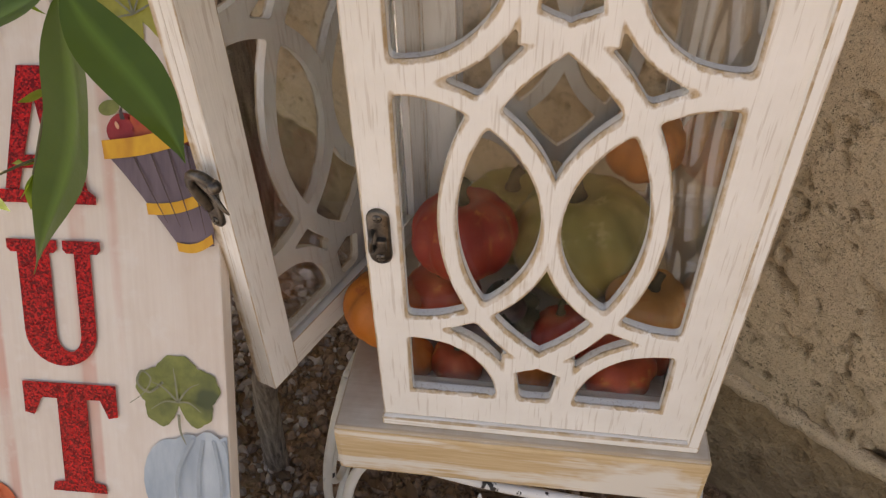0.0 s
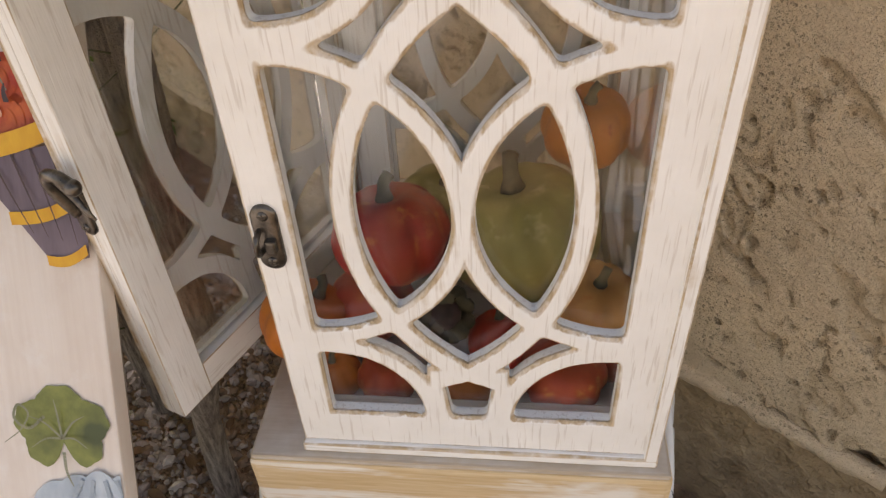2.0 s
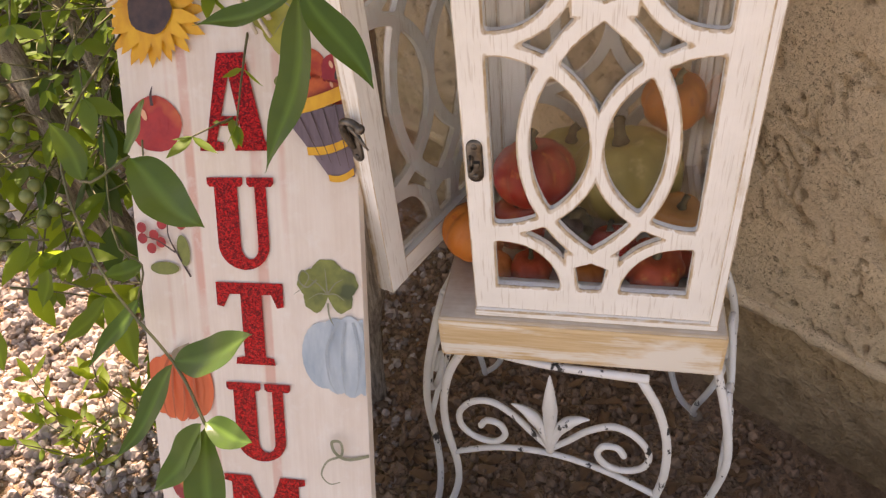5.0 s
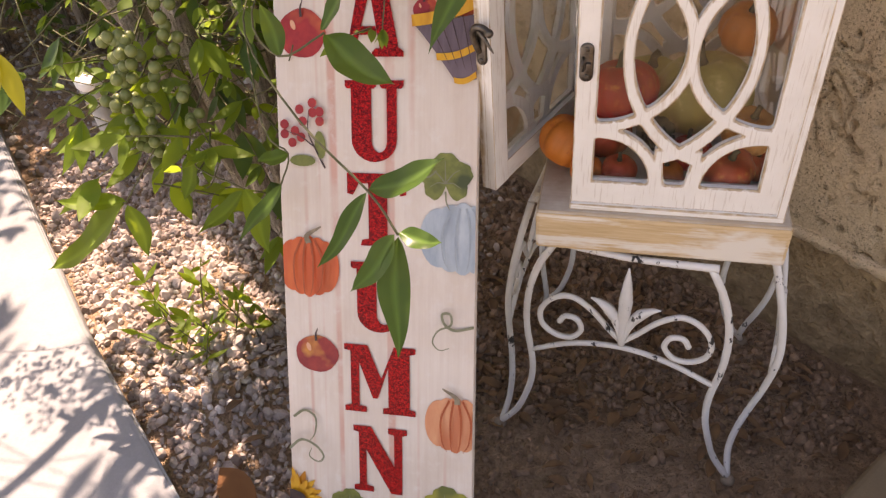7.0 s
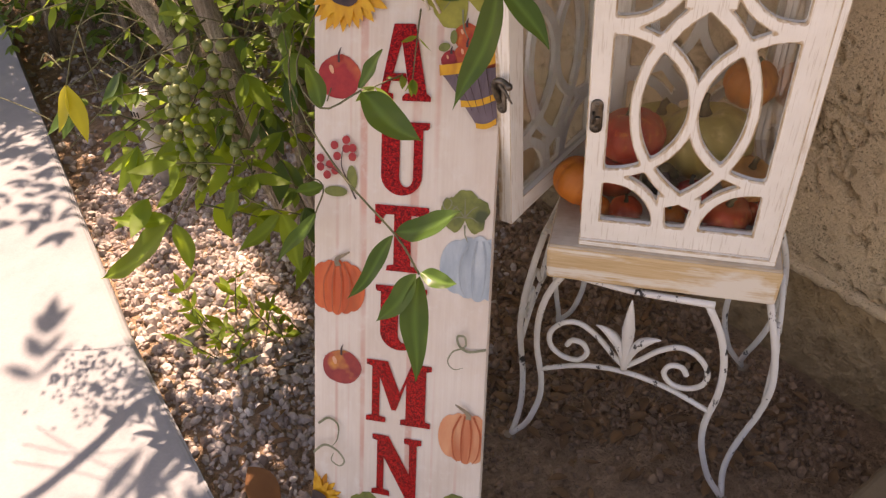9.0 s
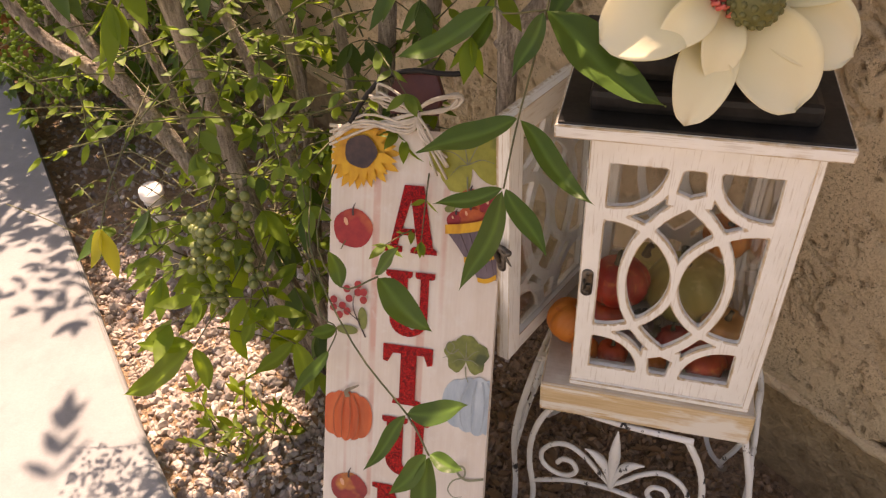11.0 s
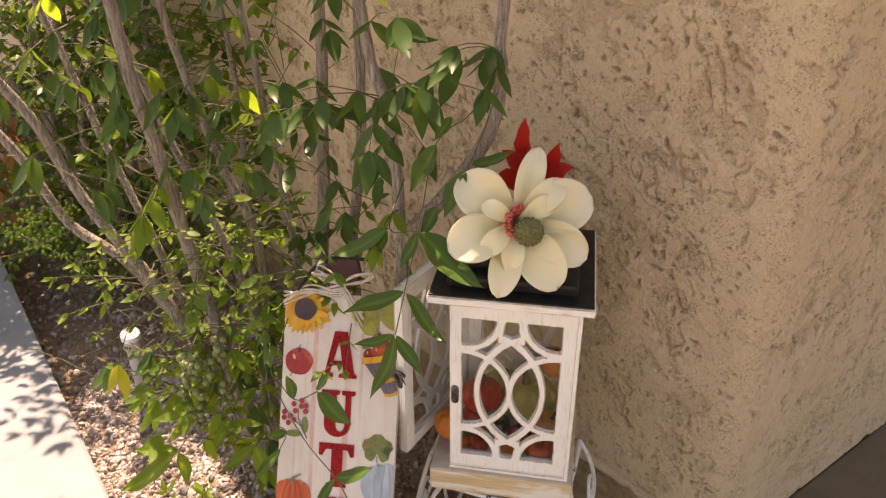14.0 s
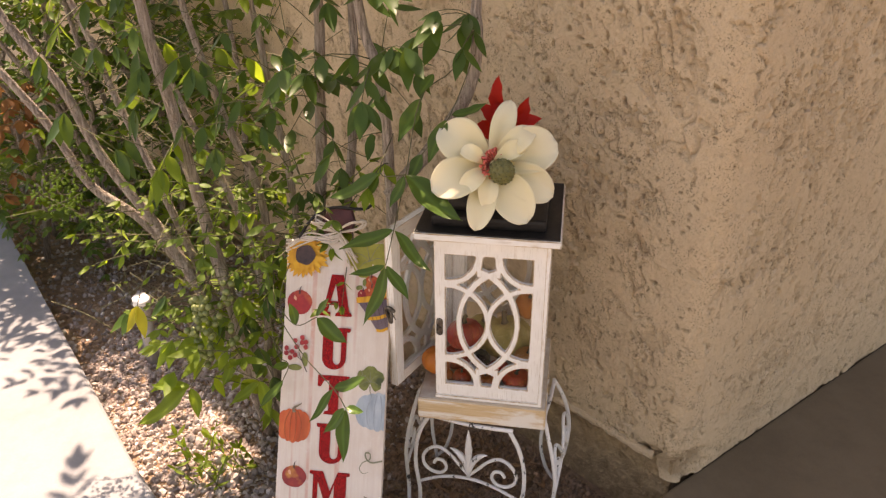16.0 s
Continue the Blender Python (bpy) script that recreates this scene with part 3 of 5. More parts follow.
def build_lantern():
    L = thing("lantern", "distressed white wooden lantern with fretwork panes and black top, door open", "lantern")
    # base board
    base = part("base_board", box(-0.102, 0.134, 0.2755, 0.510, 0.350, 0.394, 0.004), WOOD_B, L, "pale board with white paint rubbed off")
    part("base_top", box(-0.1005, 0.1325, 0.277, 0.508, 0.392, 0.397, 0.002), WOOD_TOP, L, "greyed top of the base board")
    part("plinth", box(-0.070, 0.125, 0.2815, 0.500, 0.3965, 0.4038, 0.0018), WOOD_H, L)
    # corner posts
    for x, y in ((LX1 - 0.012, LY0 + 0.016), (LX0 + 0.004, LY1 - 0.012), (LX1 - 0.012, LY1 - 0.012)):
        part("post", box(x, x + 0.012, y, y + 0.012, 0.398, 0.720, 0.0015), WOOD_V, L)
    pane_g = box(-0.0752, 0.0752, 0.0, 0.002, -0.1372, 0.1372, 0)
    zc = 0.5645
    first = None
    for name, m in (("front_panel", pose(0.0275, LY0, zc)), ("side_panel", pose(LX1, LY0 + 0.113, zc, 0, 0, 90)), ("back_panel", pose(0.0275, LY1 + 0.013, zc, 0, 0, 180)),
                    ("door", pose(-0.0845, 0.481, zc - 0.002, 0, 0, -112.7) @ pose(PW / 2, 0, 0))):
        ob = part(name, fret_panel(), WOOD_V, L, m=m) if first is None else same_mesh(name, first, L, m)
        first = first or ob
        for x0, x1, z0, z1 in ((-PW / 2, FX - OW - 0.003, -PH / 2, PH / 2), (FX + OW + 0.003, PW / 2, -PH / 2, PH / 2)):
            part("stile", box(x0, x1, PT, 0.0165, z0, z1, 0.0008), WOOD_V, ob)
        for z0, z1 in ((-PH / 2, FZ - OH - 0.003), (FZ + OH + 0.003, PH / 2)):
            part("rail", box(FX - OW - 0.003, FX + OW + 0.003, PT, 0.0160, z0, z1, 0.0008), WOOD_H, ob)
        pane = part("pane", pane_g, GLASS, ob, "thin clear glass", pose(FX, PT + 0.0012, FZ))
        pane.visible_shadow = False
        if name == "door":
            e = 0.5 * PW
            hook = tube(bend([(e + 0.002, 0.006, -0.012), (e + 0.005, 0.004, -0.003), (e + 0.007, 0.003, 0.006), (e + 0.009, 0.007, 0.0135), (e + 0.009, 0.014, 0.0150), (e + 0.008, 0.020, 0.0115)]), 0.0030, 9)
            hook = part("hook", hook, BRONZE, ob, "dark bronze swing hook")
            part("knob", ball((e + 0.008, 0.0205, 0.0105), 0.0040, 12, 8), BRONZE, hook)
            part("tongue", tube(bend([(e + 0.006, 0.008, 0.010), (e + 0.006, 0.014, 0.004), (e + 0.006, 0.020, -0.004), (e + 0.005, 0.0225, -0.0085)]), [0.0026 - 0.00011 * i for i in range(19)], 8), BRONZE, hook)
            part("hook_plate", capsule_plate(0.0155, 0.0052, 0.0016), BRONZE, ob, m=pose(e, 0.0075, -0.009, 0, 0, 90))
            part("screw", screw(Geo(), pose(e + 0.0022, 0.0075, -0.020, 0, 0, 90)), BRONZE, ob)
    # fixed catch on the front's stile
    catch = part("catch_plate", capsule_plate(0.0175, 0.0058, 0.0016), BRONZE, L, "dark bronze latch plate with two screws", pose(-0.0605, LY0, 0.5510))
    for dz in (-0.0125, 0.0125):
        g = Geo()
        part("screw", screw(g, pose(0, -0.0022, dz)), BRONZE, catch)
    part("staple", tube(bend([(-0.003, -0.001, -0.006), (-0.003, -0.008, -0.004), (-0.003, -0.008, 0.003), (-0.003, -0.001, 0.005)], 4), 0.0014, 6), BRONZE, catch)
    part("knuckle", box(-0.001, 0.004, -0.006, -0.001, -0.006, 0.001, 0.001), BRONZE, catch)
    # slim upright moulding beside the front panel
    part("bead", box(0.1175, 0.1245, LY0 - 0.0035, LY0 + 0.002, 0.402, 0.722, 0.0012), WOOD_V, L)
    # top
    part("top_rail", box(LX0 + 0.014, LX1 + 0.002, LY0 - 0.001, LY1, 0.7255, 0.729, 0.001), WOOD_H, L)
    part("roof_plate", box(-0.100, 0.140, 0.266, 0.510, 0.727, 0.740, 0.0025), WOOD_H, L, "white roof board rubbed to tan along its edge")
    part("roof_black", box(-0.0975, 0.1375, 0.2685, 0.5075, 0.739, 0.7425, 0.0015), BLACK, L, "black painted roof")
    part("roof_step", box(-0.074, 0.114, 0.291, 0.484, 0.742, 0.762, 0.006), BLACK, L)
    part("roof_cap", box(-0.050, 0.090, 0.315, 0.460, 0.761, 0.785, 0.008), BLACK, L)
    return L


build_lantern()


# ---- plant stand ----
STAND = Matrix.Translation((0.0095, 0.399, 0)) @ Matrix.Rotation(radians(-7.9), 4, "Z")
HX, HY = 0.134, 0.108


def build_stand():
    T = thing("plant_stand", "white wrought iron plant stand with scrolls and chipped paint", "plant stand", STAND)
    prof = [(0.000, 0.013), (0.016, 0.040), (0.024, 0.070), (0.030, 0.105), (0.031, 0.144), (0.025, 0.20), (0.027, 0.25), (0.038, 0.296), (0.056, 0.334)]
    scroll = [(0.001, 0.206), (0.017, 0.224), (0.036, 0.247), (0.058, 0.261), (0.078, 0.254), (0.092, 0.233), (0.091, 0.210), (0.076, 0.196), (0.057, 0.196), (0.046, 0.211), (0.051, 0.227), (0.064, 0.229), (0.071, 0.218)]

    def side(turn, half, out, wide, bulge, rise, finial):
        """One side's frame: two legs, cross bar, scrolls, apron."""
        def place(x, z, y=0.0):
            b = bulge * math.sin(math.pi * min(1, max(0, (z - 0.05) / 0.29))) + rise * z / 0.334
            flare = max(0, 1 - z / 0.13) ** 2
            return turn @ Vector((x + math.copysign(0.013 * flare, x), -out - b + y - 0.013 * flare, z * 1.026))
        for sgn in (-1, 1):
            part("leg", tube(bend([place(sgn * (half - s * wide), z) for s, z in prof], 4), 0.0041, 8), IRON, T)
        x1 = half - 0.029 * wide
        arch = [(-x1, 0.160), (-x1 * 0.5, 0.187), (0, 0.196), (x1 * 0.5, 0.187), (x1, 0.164)]
        part("cross_bar", tube(bend([place(x, z) for x, z in arch], 5), 0.0033, 8), IRON, T)
        for sgn in (-1, 1):
            part("scroll", tube(bend([place(sgn * x * half / HX, z) for x, z in scroll], 5), 0.0034, 8), IRON, T)
        if finial:
            g = Geo()
            for pts in ([(0, 0.203, 0.004), (0, 0.225, 0.0055), (0, 0.25, 0.0065), (0, 0.272, 0.0075), (0, 0.298, 0.0045), (0, 0.319, 0.0008)],
                        [(-0.001, 0.21, 0.003), (-0.006, 0.235, 0.0055), (-0.016, 0.254, 0.0065), (-0.028, 0.264, 0.0035), (-0.037, 0.267, 0.0007)],
                        [(0.001, 0.21, 0.003), (0.006, 0.235, 0.0055), (0.016, 0.254, 0.0065), (0.028, 0.264, 0.0035), (0.037, 0.267, 0.0007)]):
                line = bend([place(x, z, -0.002) for x, z, r in pts], 4)
                rad = [pts[min(i // 4, len(pts) - 1)][2] * (1 - (i % 4) / 4) + pts[min(i // 4 + 1, len(pts) - 1)][2] * (i % 4) / 4 for i in range(len(line))]
                tube(line, rad, 8, g)
            part("finial", g, IRON, T)
        apron = [(-half + 0.05, 0.3365), (-0.04, 0.333), (0, 0.331), (0.04, 0.333), (half - 0.05, 0.3365)]
        part("apron", tube(bend([place(x, z) for x, z in apron], 5), 0.0040, 8), IRON, T)

    for q in range(4):
        turn = Matrix.Rotation(radians(90 * q), 4, "Z")
        if q % 2 == 0:
            side(turn, HX, HY, 1.0, 0.0, 0.010, True)
        else:
            side(turn, HY, HX, 0.9, 0.034 if q == 1 else 0.016, -0.006 if q == 1 else -0.016, False)
    for sx in (-1, 1):
        for sy in (-1, 1):
            part("foot", ball((sx * (HX + 0.0115), sy * (HY + 0.0115), 0.010), 0.0090, 10, 8, 0.85), BOARD_EDGE, T, "worn rubber foot")
    ring = [(0.092 * math.cos(a), 0.092 * math.sin(a), 0.344) for a in [2 * math.pi * k / 32 for k in range(33)]]
    part("top_ring", tube(ring, 0.0045, 8), IRON, T)
    for a in (-0.05, 0.05):
        part("top_bar", box(-0.12, 0.12, a - 0.004, a + 0.004, 0.340, 0.3488, 0.001), IRON, T)


build_stand()


# ---- sign ----
UP = Vector((-0.0299, 0.4835, 0.8748)).normalized()
EX = (Vector((1, 0, 0)) - UP * UP.x).normalized()
BACK = UP.cross(EX) * -1
SIGN = Matrix(((EX.x, -BACK.x, UP.x, -0.2503), (EX.y, -BACK.y, UP.y, 0.0952), (EX.z, -BACK.z, UP.z, 0.1485), (0, 0, 0, 1))) @ Matrix.Scale(1.0243, 4)
SU0, SU1, SV0, SV1 = -0.0900, 0.1035, -0.150, 0.566
if (SIGN.to_3x3() @ Vector((0, 1, 0))).y < 0:
    SIGN = SIGN @ Matrix.Diagonal((1, -1, 1, 1))


def decal(name, shapes, material, parent, lift=0.0008, label="", rough_edge=0.0):
    """Flat painted shapes on the board; each later shape lies a hair above."""
    bm = bmesh.new()
    for i, poly in enumerate(shapes):
        pts = []
        for u, v in poly:
            u, v = min(SU1 - 0.0005, max(SU0 + 0.0005, u)), min(SV1 - 0.0005, max(SV0 + 0.0005, v))
            if not pts or abs(pts[-1][0] - u) + abs(pts[-1][1] - v) > 1e-5:
                pts.append((u, v))
        if abs(pts[0][0] - pts[-1][0]) + abs(pts[0][1] - pts[-1][1]) < 1e-5:
            pts.pop()
        if len(pts) < 3:
            continue
        area = sum(a[0] * b[1] - b[0] * a[1] for a, b in zip(pts, pts[1:] + pts[:1]))
        pts = pts if area > 0 else pts[::-1]
        bm.faces.new([bm.verts.new((u, -lift - i * 0.00025, v)) for u, v in pts])
    bm.normal_update()
    bmesh.ops.triangulate(bm, faces=bm.faces[:])
    bm.verts.index_update()
    g = Geo().add([v.co.copy() for v in bm.verts], [[v.index for v in f.verts] for f in bm.faces], smooth=False)
    bm.free()
    return part(name, g, material, parent, label)


def oval(u, v, a, b, tilt=0.0, n=22, jag=0.0):
    c, s = math.cos(radians(tilt)), math.sin(radians(tilt))
    out = []
    for k in range(n):
        t = 2 * math.pi * k / n
        q = 1 + jag * math.sin(t * 5 + u * 90)
        x, y = a * q * math.cos(t), b * q * math.sin(t)
        out.append((u + x * c - y * s, v + x * s + y * c))
    return out


def stroke(pts, w):
    line = [Vector((x, y, 0)) for x, y in pts]
    line = bend(line, 6)
    left, right = [], []
    for i, p in enumerate(line):
        d = (line[min(i + 1, len(line) - 1)] - line[max(i - 1, 0)]).normalized()
        k = w * (1 - 0.75 * (i / (len(line) - 1)) ** 2)
        left.append((p.x - d.y * k, p.y + d.x * k))
        right.append((p.x + d.y * k, p.y - d.x * k))
    return [[left[i], left[i + 1], right[i + 1], right[i]] for i in range(len(line) - 1)]


def at_letter(polys, u0, u1, v0, v1):
    return [[(u0 + x * (u1 - u0), v0 + y * (v1 - v0)) for x, y in p] for p in polys]


def letter_shapes(ch):
    if ch == "A":
        return [[(0.10, 0.10), (0.24, 0.10), (0.47, 0.78), (0.47, 1), (0.33, 1)], [(0.47, 1), (0.47, 0.78), (0.62, 0.10), (0.92, 0.10), (0.70, 1)],
                [(0.30, 0.26), (0.58, 0.26), (0.555, 0.36), (0.335, 0.36)], [(0, 0), (0.34, 0), (0.34, 0.09), (0.28, 0.10), (0.06, 0.10), (0, 0.06)], [(0.50, 0), (1, 0), (1, 0.06), (0.94, 0.10), (0.56, 0.10), (0.50, 0.06)]]
    if ch == "U":
        outer = [(0.49 + 0.39 * math.cos(a), 0.28 + 0.28 * math.sin(a)) for a in [math.pi + math.pi * k / 14 for k in range(15)]]
        inner = [(0.58 + 0.13 * math.cos(a), 0.26 + 0.14 * math.sin(a)) for a in [2 * math.pi - math.pi * k / 10 for k in range(11)]]
        return [[(0.10, 0.90)] + outer + [(0.88, 0.90), (0.71, 0.90)] + inner + [(0.45, 0.90)],
                [(0.0, 0.93), (0.04, 0.90), (0.50, 0.90), (0.54, 0.93), (0.54, 1), (0, 1)], [(0.60, 0.93), (0.64, 0.90), (0.96, 0.90), (1, 0.93), (1, 1), (0.60, 1)]]
    if ch == "T":
        return [[(0.0, 1), (0.0, 0.72), (0.10, 0.70), (0.20, 0.86), (0.36, 0.86), (0.36, 0.10), (0.24, 0.08), (0.22, 0), (0.82, 0), (0.80, 0.08), (0.68, 0.10), (0.68, 0.86), (0.82, 0.86), (0.90, 0.70), (1, 0.72), (1, 1)]]
    if ch == "M":
        return [[(0, 1), (0.33, 1), (0.52, 0.52), (0.70, 1), (1, 1), (1, 0.92), (0.92, 0.90), (0.92, 0.10), (1, 0.08), (1, 0), (0.54, 0), (0.54, 0.08), (0.62, 0.10), (0.62, 0.68), (0.47, 0.22), (0.40, 0.22), (0.21, 0.74), (0.21, 0.10), (0.31, 0.08), (0.31, 0), (0, 0), (0, 0.08), (0.09, 0.10), (0.09, 0.90), (0, 0.92)]]
    return [[(0, 1), (0.33, 1), (0.76, 0.42), (0.76, 0.90), (0.65, 0.92), (0.65, 1), (1, 1), (1, 0.92), (0.91, 0.90), (0.91, 0), (0.70, 0), (0.24, 0.64), (0.24, 0.10), (0.37, 0.08), (0.37, 0), (0, 0), (0, 0.08), (0.10, 0.10), (0.10, 0.90), (0, 0.92)]]


P_ORANGE = m_paint("painted_orange", (0.60, 0.075, 0.02), (0.76, 0.16, 0.045), 45, (1, 1, 0.3), c=(0.42, 0.07, 0.02))
P_PEACH = m_paint("painted_peach", (0.70, 0.25, 0.12), (0.80, 0.38, 0.20), 45, (1, 1, 0.3), c=(0.62, 0.18, 0.08))
P_BLUE = m_paint("painted_blue_grey", (0.28, 0.36, 0.42), (0.50, 0.57, 0.60), 60, (1, 1, 0.3), c=(0.25, 0.31, 0.36))
P_RED = m_paint("painted_red", (0.30, 0.010, 0.018), (0.52, 0.035, 0.03), 55, c=(0.58, 0.12, 0.04))
P_WINE = m_paint("painted_wine", (0.22, 0.012, 0.02), (0.42, 0.04, 0.03), 55, c=(0.70, 0.28, 0.06))
P_GREEN = m_paint("painted_green", (0.10, 0.12, 0.025), (0.24, 0.26, 0.06), 60, c=(0.05, 0.07, 0.02))
P_OLIVE = m_paint("painted_olive", (0.24, 0.24, 0.03), (0.42, 0.38, 0.06), 45, c=(0.12, 0.14, 0.03))
P_YELLOW = m_paint("painted_yellow", (0.66, 0.27, 0.015), (0.80, 0.42, 0.03), 70, (1, 1, 0.4), c=(0.50, 0.16, 0.01))
P_PURPLE = m_paint("painted_purple", (0.07, 0.045, 0.06), (0.20, 0.14, 0.16), 60, (1, 1, 0.15))
P_EMBER = m_paint("painted_ember", (0.44, 0.030, 0.015), (0.66, 0.13, 0.025), 75, c=(0.72, 0.24, 0.04))
P_BROWN = m_paint("painted_brown", (0.03, 0.018, 0.02), (0.10, 0.05, 0.04), 80)
P_VINE = m_paint("painted_vine", (0.15, 0.16, 0.09), (0.28, 0.27, 0.17), 80)
P_STALK = m_paint("painted_stalk", (0.14, 0.10, 0.06), (0.34, 0.27, 0.18), 80)
P_RIB = m_paint("painted_rust", (0.40, 0.06, 0.015), (0.52, 0.10, 0.03), 80)
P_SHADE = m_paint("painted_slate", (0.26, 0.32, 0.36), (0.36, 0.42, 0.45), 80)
P_SHINE = m_paint("painted_light", (0.72, 0.30, 0.16), (0.80, 0.44, 0.28), 80)


def painted_pumpkin(S, u, v, a, b, material, stalk):
    p = decal("painted_pumpkin", [oval(u, v, a * 0.9, b * 0.72)], material, S)
    for i, (dx, w, h) in enumerate(((-0.55, 0.45, 0.82), (0.55, 0.45, 0.82), (-0.28, 0.42, 0.93), (0.30, 0.42, 0.93), (0.0, 0.36, 1.0))):
        decal("lobe", [oval(u + dx * a, v, a * w, b * h)], material, p, 0.0010 + 0.0002 * i)
    for dx in (-0.42, -0.14, 0.16, 0.44):
        lines = stroke([(u + dx * a * 0.5, v + b * 0.85), (u + dx * a * 1.1, v + b * 0.2), (u + dx * a * 1.0, v - b * 0.55), (u + dx * a * 0.6, v - b * 0.88)], 0.0011)
        decal("rib", lines, P_RIB if material is not P_BLUE else P_SHADE, p, 0.0022)
    if stalk:
        decal("stalk", stroke([(u + 0.05 * a, v + b * 0.75), (u + 0.02 * a, v + b * 1.0), (u + stalk * a, v + b * 1.3)], 0.003), P_STALK, p, 0.0035)


def sunflower(S, u, v, r, lo=0, hi=360):
    pet = []
    for ring in (0, 1):
        for k in range(15):
            a = radians(k * 24 + ring * 12)
            if lo <= math.degrees(a) % 360 <= hi:
                d, n = (math.cos(a), math.sin(a)), (-math.sin(a), math.cos(a))
                q = r * (1.0 - 0.1 * ring + 0.08 * math.sin(k * 5.1))
                pet.append([(u + d[0] * q * t + n[0] * q * s, v + d[1] * q * t + n[1] * q * s) for t, s in ((0.3, -0.06), (0.6, -0.13), (0.85, -0.07), (1.0, 0), (0.85, 0.07), (0.6, 0.13), (0.3, 0.06))])
    p = decal("painted_sunflower", [oval(u, v, r * 0.5, r * 0.5)], P_YELLOW, S)
    for k, q in enumerate(pet):
        decal("petal", [q], P_YELLOW, p, 0.0011 + 0.00018 * k)
    decal("seed_head", [oval(u, v, r * 0.42, r * 0.40, jag=0.04)], P_BROWN, p, 0.0076)


def lobed(u, v, r, turn=0.0):
    """A broad vine leaf: five rounded lobes and a notch at the stalk."""
    out = []
    for k in range(60):
        t = 2 * math.pi * k / 60
        w = (t - radians(90 + turn) + math.pi) % (2 * math.pi) - math.pi
        q = r * (0.80 + 0.20 * abs(math.cos(2.5 * w)) ** 0.7 + 0.025 * math.sin(15 * t))
        q *= 1 - 0.62 * math.exp(-((math.pi - abs(w)) / 0.22) ** 2)
        out.append((u + 1.05 * q * math.cos(t), v + 0.95 * q * math.sin(t)))
    return out


def painted_leaf(S, u, v, r, material, turn=0):
    p = decal("painted_leaf", [lobed(u, v, r, turn)], material, S)
    for a in (30, 90, 150, 210, 330):
        t = radians(a + turn)
        veins = stroke([(u, v - r * 0.2), (u + r * 0.35 * math.cos(t), v + r * 0.35 * math.sin(t)), (u + r * 0.7 * math.cos(t), v + r * 0.7 * math.sin(t))], 0.0006)
        decal("vein", veins, P_VINE, p, 0.0018)
    decal("stalk", stroke([(u, v - r * 0.5), (u + r * 0.05, v - r * 0.9), (u + r * 0.2, v - r * 1.2)], 0.0009), P_VINE, p, 0.0018)


def apple(S, u, v, r, material, squash=0.95):
    p = decal("painted_apple", [oval(u, v, r, r * squash, jag=0.02), oval(u - r * 0.2, v + r * 0.05, r * 0.72, r * 0.75), oval(u - r * 0.25, v - r * 0.05, r * 0.45, r * 0.52)], material, S)
    decal("shine", [oval(u - r * 0.35, v + r * 0.32, r * 0.10, r * 0.20, 20)], P_SHINE, p, 0.0022)
    decal("stalk", stroke([(u, v + r * 0.62), (u + r * 0.02, v + r * 0.95), (u + r * 0.15, v + r * 1.25)], 0.0013), P_BROWN, p, 0.0026)


